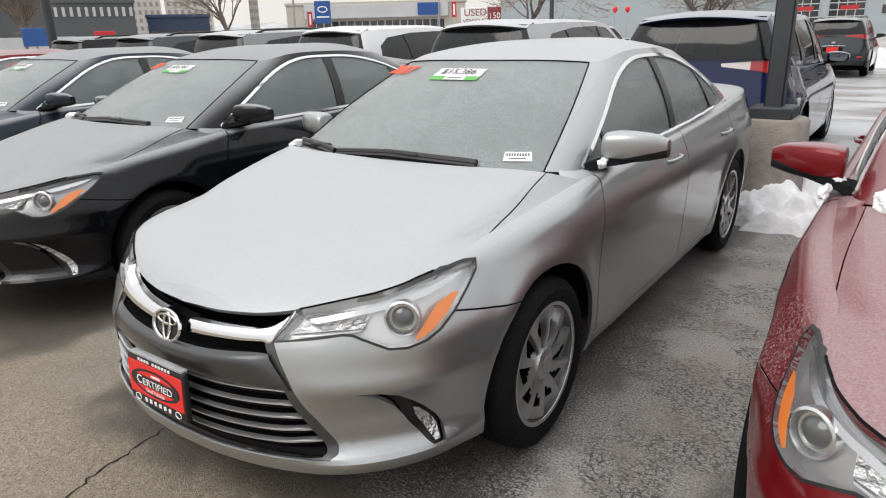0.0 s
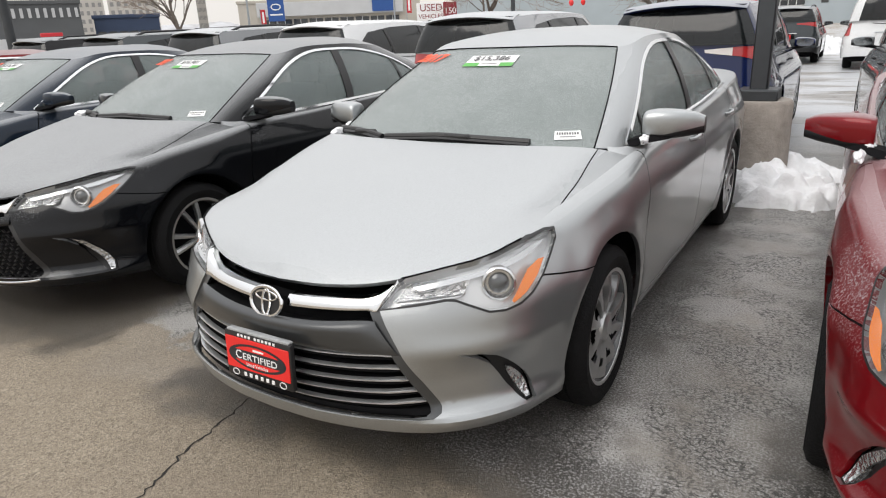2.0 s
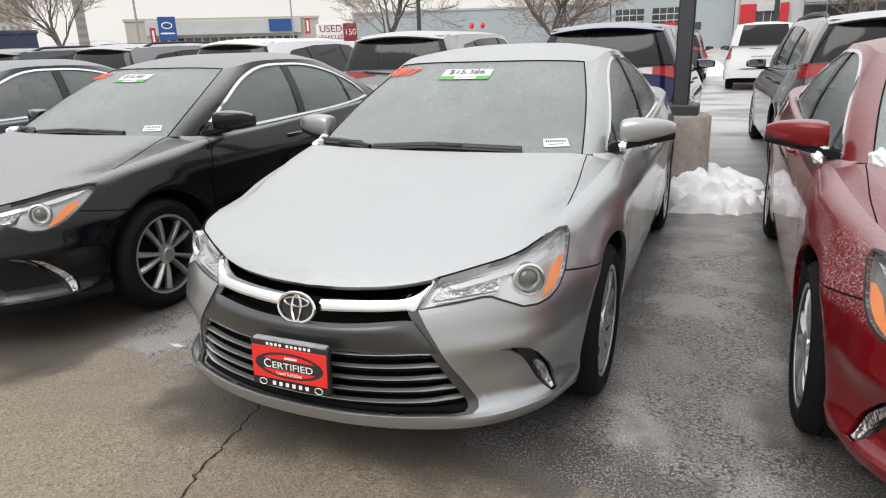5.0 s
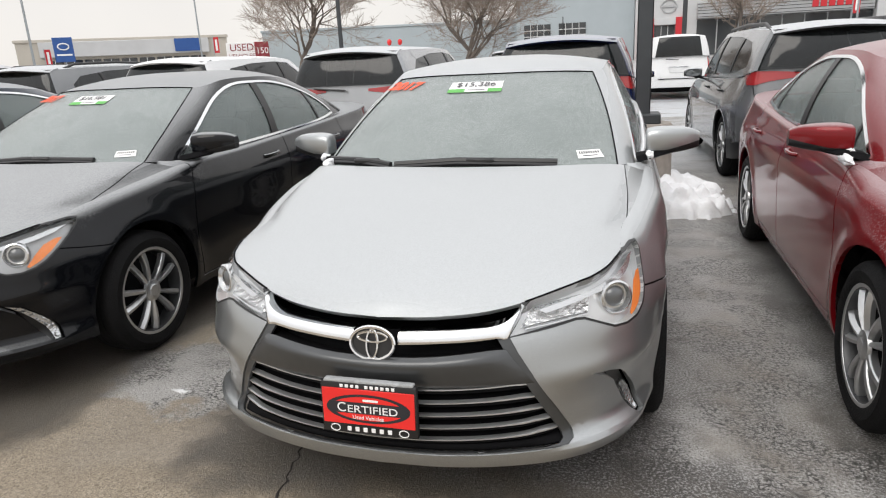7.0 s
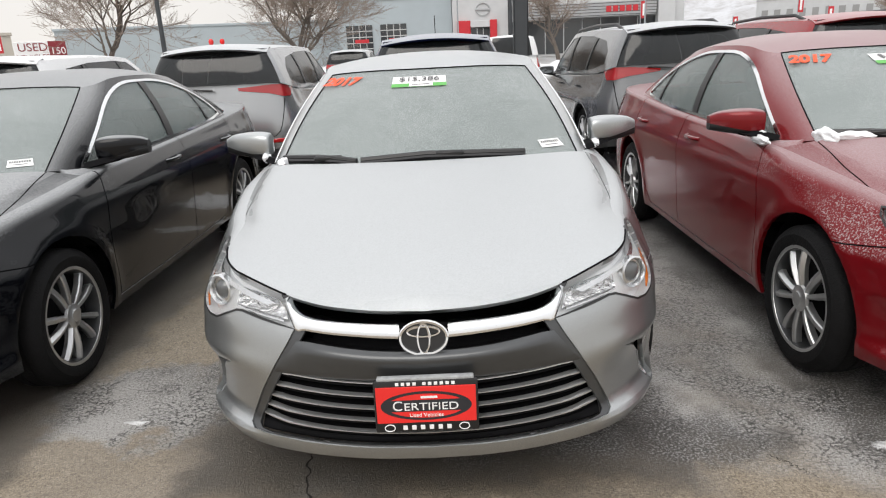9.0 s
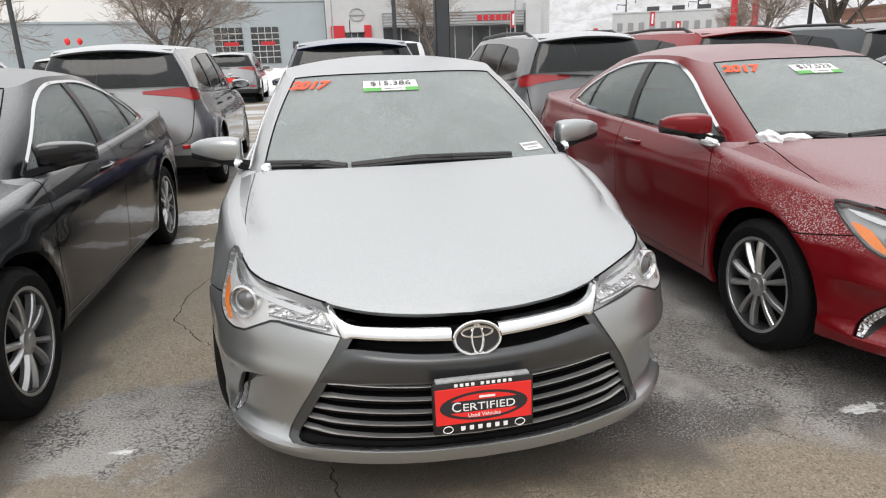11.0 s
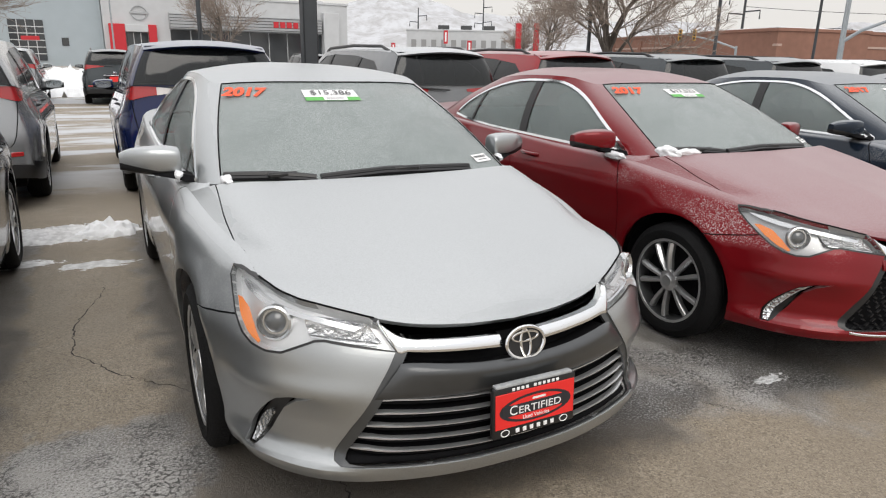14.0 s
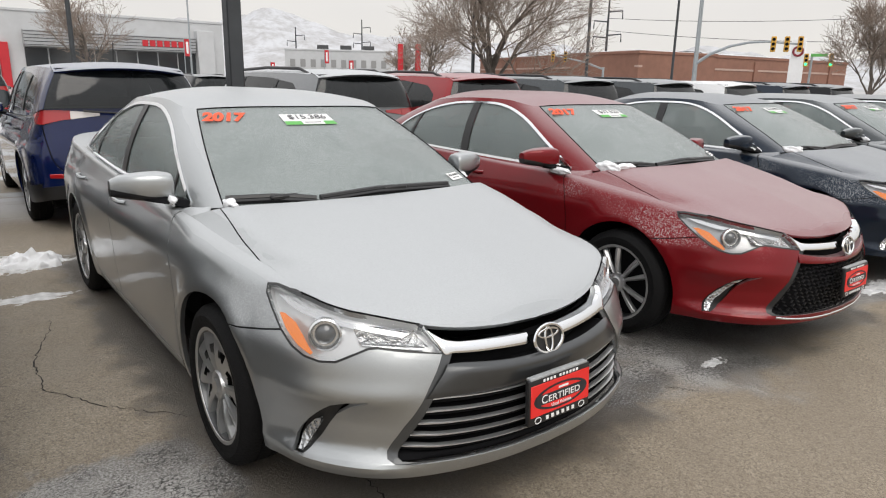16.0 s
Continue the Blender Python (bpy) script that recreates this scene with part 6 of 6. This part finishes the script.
s = pole_sign(-44.6, 78, 4.2, 1.8, 2.4, SIGN_BLUE, "blue square dealer sign on a post")
part("mark", tube([(0.5 * math.cos(a), -0.1, 4.5 + 0.3 * math.sin(a)) for a in np.linspace(0, 2 * math.pi, 21)], 0.06, 6, cap=False), WHITE, s)
part("lettering_bar", block((1.4, 0.03, 0.16), (0, -0.1, 3.7), 0.005), WHITE, s)
s = pole_sign(-66.0, 48, 2.0, 1.4, 1.1, SIGN_BLUE, "small blue sign on a post")
s = pole_sign(-61.3, 50, 1.9, 1.3, 0.8, SIGN_RED, "small orange-red sign on a post")
used = pole_sign(-31.3, 68, 3.1, 4.0, 1.7, WHITE, "white and maroon sale sign on a post")
part("maroon_end", block((1.35, 0.05, 1.7), (1.33, -0.1, 3.1), 0.005), SIGN_MAROON, used)
up = Euler((radians(90), 0, 0)).to_matrix().to_4x4()
text("lettering", "USED", 0.95, SIGN_MAROON, used, Matrix.Translation((-0.55, -0.12, 3.45)) @ up)
text("lettering", "VEHICLES", 0.58, SIGN_MAROON, used, Matrix.Translation((-0.6, -0.12, 2.65)) @ up)
text("lettering", "150", 0.8, WHITE, used, Matrix.Translation((1.35, -0.14, 3.1)) @ up)


def banner(az, d, z, h=1.7, w=0.55):
    b = new("banner")
    b.matrix_basis = Matrix.Translation(spot(az, d)) @ Matrix.Rotation(radians(-az), 4, "Z")
    tagged(b, "narrow red banner on a thin pole", "banner", "red banners")
    part("pole", tube([(0, 0, 0), (0, 0, z + h / 2 + 0.1)], 0.05, 6), GALV, b)
    part("cloth", block((w, 0.04, h), (w / 2 + 0.04, 0, z), 0.01), SIGN_RED, b)
    part("lettering_bar", block((w * 0.4, 0.05, h * 0.7), (w / 2 + 0.04, -0.01, z), 0.005), WHITE, b)


for az, d, z in ((-45.9, 80, 3.5), (-33.9, 80, 4.2), (16.0, 75, 4.6), (27.2, 90, 4.6), (29.2, 85, 3.2), (22.8, 95, 3.0)):
    banner(az, d, z)
for az in (33.5, 35.0):
    p = new("red_post")
    p.location = spot(az, 70)
    tagged(p, "tall flat red steel post", "post", "red posts")
    part("blade", block((0.55, 0.3, 5.4), (0, 0, 2.7), 0.04), SIGN_RED, p)
BALLOON = mat("red_balloon", (0.75, 0.03, 0.03), 0.25)
for az, d, z in ((-46.0, 60, 1.9), (-37.3, 60, 2.1), (-33.3, 60, 1.9), (-19.5, 40, 2.6), (-18.6, 42, 2.65), (-30.7, 45, 1.8)):
    b = bmesh.new()
    bmesh.ops.create_uvsphere(b, u_segments=14, v_segments=10, radius=0.14)
    for v in b.verts:
        v.co.z *= 1.2 if v.co.z > 0 else 1.5
    ob = new("balloon")
    ob.location = spot(az, d)
    tagged(ob, "round red balloon on a thin stick", "balloon", "red balloons")
    bmesh.ops.translate(b, vec=(0, 0, z), verts=b.verts)
    part("skin", b, BALLOON, ob)
    part("stick", tube([(0, 0, 0), (0, 0, z - 0.35)], 0.015, 5), GALV, ob)

# pale wall and the service hall with two roller doors
building(-30, -7.6, 105, 6.6, BLUEGREY, "long low pale blue-grey building", 12)
ob, w = building(-8.9, 0.6, 100, 9.0, BLUEGREY, "blue-grey service hall with two glazed roller doors", 20)
part("roof_unit", block((1.8, 1.6, 1.3), (w * 0.41, 3, 9.7), 0.05), BEIGE, ob)
for f in (0.18, 0.48):
    pane(ob, w * f, 3.1, 3.8, 4.9, name="roller_door", bars=(3, 5))
    part("red_board", block((2.0, 0.06, 0.5), (w * f + 0.3, -0.16, 3.35), 0.01), SIGN_RED, ob)
part("wall_sign", block((0.8, 0.08, 1.0), (w * 0.73, -0.05, 3.0), 0.02), GUNMETAL, ob)
ob, w = building(0.65, 19.2, 98, 9.3, STUCCO, "white dealer showroom with a red entrance", 20, 104)
for px, pw in ((-1.9, 1.9), (2.35, 1.0)):
    part("red_pier", block((pw, 0.7, 5.4), (w * 0.104 + px, -0.35, 2.7), 0.05), SIGN_RED, ob, "red entrance pier")
part("porch_head", block((2.8, 0.6, 0.9), (w * 0.104 + 0.45, -0.3, 4.9), 0.05), STUCCO, ob)
pane(ob, w * 0.104 + 0.45, 2.2, 2.6, 4.4, name="door", out=0.1, bars=(2, 1))
part("badge_ring", tube([(w * 0.132 + 0.95 * math.cos(a), -0.1, 6.85 + 0.85 * math.sin(a)) for a in np.linspace(0, 2 * math.pi, 25)], 0.08, 6, cap=False), METAL, ob)
part("badge_bar", block((2.3, 0.15, 0.26), (w * 0.132, -0.12, 6.85), 0.03), METAL, ob)
part("canopy", block((w * 0.63, 1.2, 2.0), (w * 0.555, -0.6, 6.0), 0.06), METAL, ob, "ribbed metal canopy")
for i in range(5):
    part("canopy_rib", block((w * 0.63, 0.06, 0.08), (w * 0.555, -1.22, 5.2 + 0.4 * i), 0.01), GUNMETAL, ob)
for i in range(6):
    part("lettering_bar", block((0.72, 0.1, 0.8), (w * 0.665 + 0.94 * i, -1.27, 6.0), 0.02), SIGN_RED, ob)
for i in range(8):
    pane(ob, w * (0.28 + 0.08 * i), 2.6, w * 0.075, 4.6)
part("corner_pier", block((w * 0.07, 1.6, 8.0), (w * 0.91, -0.7, 4.0), 0.05), STUCCO, ob)
ob, w = building(24.2, 33.0, 150, 8.0, STUCCO, "grey-white office block with square windows", 20)
for i in range(10):
    for z in (2.2, 5.2):
        pane(ob, w * (0.07 + 0.095 * i), z, 1.1, 1.6, HAZED_GLASS)
for i in range(3):
    part("roof_unit", block((2.5, 2, 1.2), (w * (0.35 + 0.22 * i), 4, 8.6), 0.05), GUNMETAL, ob)
# brick building at the crossing
for az0, az1, d0, d1 in ((40.5, 53.6, 118, 82), (53.6, 68.5, 82, 118)):
    ob, w = building(az0, az1, d0, 5.5, BRICK, "low red-brown brick building behind the crossing", 12, d1)
    part("pale_band", block((w, 0.1, 0.25), (w / 2, -0.03, 3.9), 0.01), PALEBAND, ob)
    for i in range(5):
        part("pilaster", block((0.7, 0.3, 5.0), (w * (0.1 + 0.2 * i), -0.1, 2.5), 0.03), BRICK, ob)
    pane(ob, w * 0.5, 1.6, 5.0, 1.6)
    part("roof_unit", block((3, 2, 0.9), (w * 0.3, 4, 5.7), 0.05), GUNMETAL, ob)
    part("snow_edge", block((w + 0.2, 0.5, 0.12), (w / 2, 0.1, 5.74), 0.03), SNOW, ob, "snow along the parapet")
s = new("pylon_sign")
s.location = spot(65.4, 62)
s.rotation_euler = (0, 0, radians(-65))
tagged(s, "white upright pylon sign with a round mark", "sign")
part("slab", block((1.1, 0.4, 5.6), (0, 0, 2.8), 0.06), WHITE, s)
part("round_mark", tube([(0.35 * math.cos(a), -0.22, 4.6 + 0.35 * math.sin(a)) for a in np.linspace(0, 2 * math.pi, 21)], 0.09, 6, cap=False), SIGN_MAROON, s)

# traffic signals on a curved mast arm
YELLOW = mat("yellow_signal_housing", (0.55, 0.3, 0.04), 0.5, vary=0.1)
GREENLAMP = mat("green_signal", (0.05, 0.5, 0.25), 0.3)
GREENLAMP.node_tree.nodes["Principled BSDF"].inputs["Emission Color"].default_value = (0.05, 0.9, 0.4, 1)
GREENLAMP.node_tree.nodes["Principled BSDF"].inputs["Emission Strength"].default_value = 1.5


def signal(at_z, x, parent, lit=False):
    h = part("signal_head", block((0.34, 0.25, 1.05), (x, -0.1, at_z), 0.04), YELLOW, parent, "yellow signal head")
    for i in range(3):
        lens = lathe([(0, 0.001), (0.03, 0.1), (0.0, 0.115)], 14)
        bmesh.ops.transform(lens, matrix=Matrix.Translation((x, -0.23, at_z - 0.32 + 0.32 * i)) @ Matrix.Rotation(radians(-90), 4, "Z"), verts=lens.verts)
        part("lens", lens, GREENLAMP if lit and i == 0 else MATT, h)


m = new("traffic_signal")
m.matrix_basis = Matrix.Translation(spot(58.2, 52)) @ Matrix.Rotation(radians(-60), 4, "Z")
tagged(m, "grey mast arm carrying yellow traffic signals", "traffic signal")
part("mast", tube([(0, 0, 0), (0, 0, 3.6), (0, 0, 12)], 0.16, 10, taper=0.3), GALV, m)
part("arm", tube([(0, 0, 3.3), (0.9, 0, 3.95), (2.2, 0, 4.5), (3.4, 0, 4.75), (4.6, 0, 4.8), (6.9, 0, 4.6)], 0.12, 8, taper=0.5), GALV, m)
for x in (5.0, 5.85, 6.7):
    signal(4.62, x, m)
m = new("traffic_signal")
m.matrix_basis = Matrix.Translation(spot(50.8, 70)) @ Matrix.Rotation(radians(-50), 4, "Z")
tagged(m, "grey mast arm with far traffic signals", "traffic signal")
part("mast", tube([(0, 0, 0), (0, 0, 3.4)], 0.14, 8, taper=0.8), GALV, m)
part("arm", tube([(0, 0, 3.2), (-2, 0, 3.9), (-5.4, 0, 4.6)], 0.1, 6, taper=0.7), GALV, m)
for x in (-5.2, -3.9):
    signal(4.4, x, m)
m = new("traffic_signal")
m.matrix_basis = Matrix.Translation(spot(66.4, 62)) @ Matrix.Rotation(radians(-66), 4, "Z")
tagged(m, "green traffic signals beside a street sign", "traffic signal")
part("mast", tube([(0, 0, 0), (0, 0, 4.3)], 0.09, 8), GALV, m)
signal(3.9, -0.4, m, True)
signal(3.9, 1.4, m, True)
part("green_sign", block((1.2, 0.05, 0.25), (0.5, -0.1, 4.3), 0.01), GREEN, m)

# power lines
for az, d, h in ((25.2, 190, 15.5), (30.6, 190, 18), (50.9, 120, 16)):
    p = new("power_pole")
    p.matrix_basis = Matrix.Translation(spot(az, d)) @ Matrix.Rotation(radians(-az), 4, "Z")
    tagged(p, "tall grey power line pole with cross arms", "power pole", "power poles")
    part("shaft", tube([(0, 0, 0), (0, 0, h)], 0.28, 8, taper=0.5), POLE, p)
    for k, (z, sx) in enumerate(((h - 2.2, 1), (h - 3.8, -1), (h - 6.0, 1), (h - 6.4, -1))):
        part("cross_arm", tube([(0, 0, z), (sx * 2.3, 0, z + 0.2), (sx * 2.35, 0, z - 1.1)], 0.12, 6), POLE, p)
for z0, z1, d in ((20, 23, 120), (16, 17.5, 120), (13.5, 12.0, 120)):
    a, b = spot(50.9, d, z0 * 0.8), spot(80, d, z1 * 0.75)
    pts = [a.lerp(b, t) - Vector((0, 0, 5 * t * (1 - t))) for t in np.linspace(0, 1, 16)]
    tagged(part("power_line", tube(pts, 0.045, 4), MATT), "thin sagging power line", "cable")

# hills and mountains under snow
def mountain_material():
    m = mat("snowy_mountain", (0.7, 0.72, 0.75), 0.9)
    n, l = m.node_tree.nodes, m.node_tree.links
    geo = n.new("ShaderNodeNewGeometry")
    a = noise_node(n, l, geo.outputs["Position"], 0.012, 8, 0.65)
    b = noise_node(n, l, geo.outputs["Position"], 0.05, 6, 0.7)
    k = math_node(n, l, "ADD", range_node(n, l, a, 0.4, 0.62), math_node(n, l, "MULTIPLY", range_node(n, l, b, 0.45, 0.65), 0.5))
    l.new(mix_node(n, l, math_node(n, l, "MINIMUM", math_node(n, l, "MULTIPLY", k, 0.75), 1.0), (0.54, 0.55, 0.575), (0.38, 0.375, 0.38)), n["Principled BSDF"].inputs["Base Color"])
    return m


rows = []
peak = spline([(-95, 1.2), (-60, 1.4), (-30, 1.9), (-12, 2.6), (3, 3.6), (14, 4.4), (21, 5.4), (24, 5.9), (28, 4.9), (33, 4.3), (45, 3.6), (60, 3.2), (80, 2.6), (110, 2.0)])
for j in range(26):
    row = []
    for i in range(260):
        az = -95 + 205 * i / 259
        t = j / 25
        d = 2200 + 900 * t
        h = 3100 * math.tan(radians(float(peak(az)[0])))
        q = spot(az, d)
        rough = noise.fractal(Vector((q.x, q.y, 0)) * 0.004, 0.9, 2.1, 6)
        row.append((q.x, q.y, -20 + h * min(1, t * 1.02) ** 0.8 * (0.94 + 0.14 * rough) + 22 * rough * t))
    rows.append(row)
tagged(part("mountain_range", sheet(rows), mountain_material()), "snow-covered mountain range under cloud", "mountains", kind="structure")
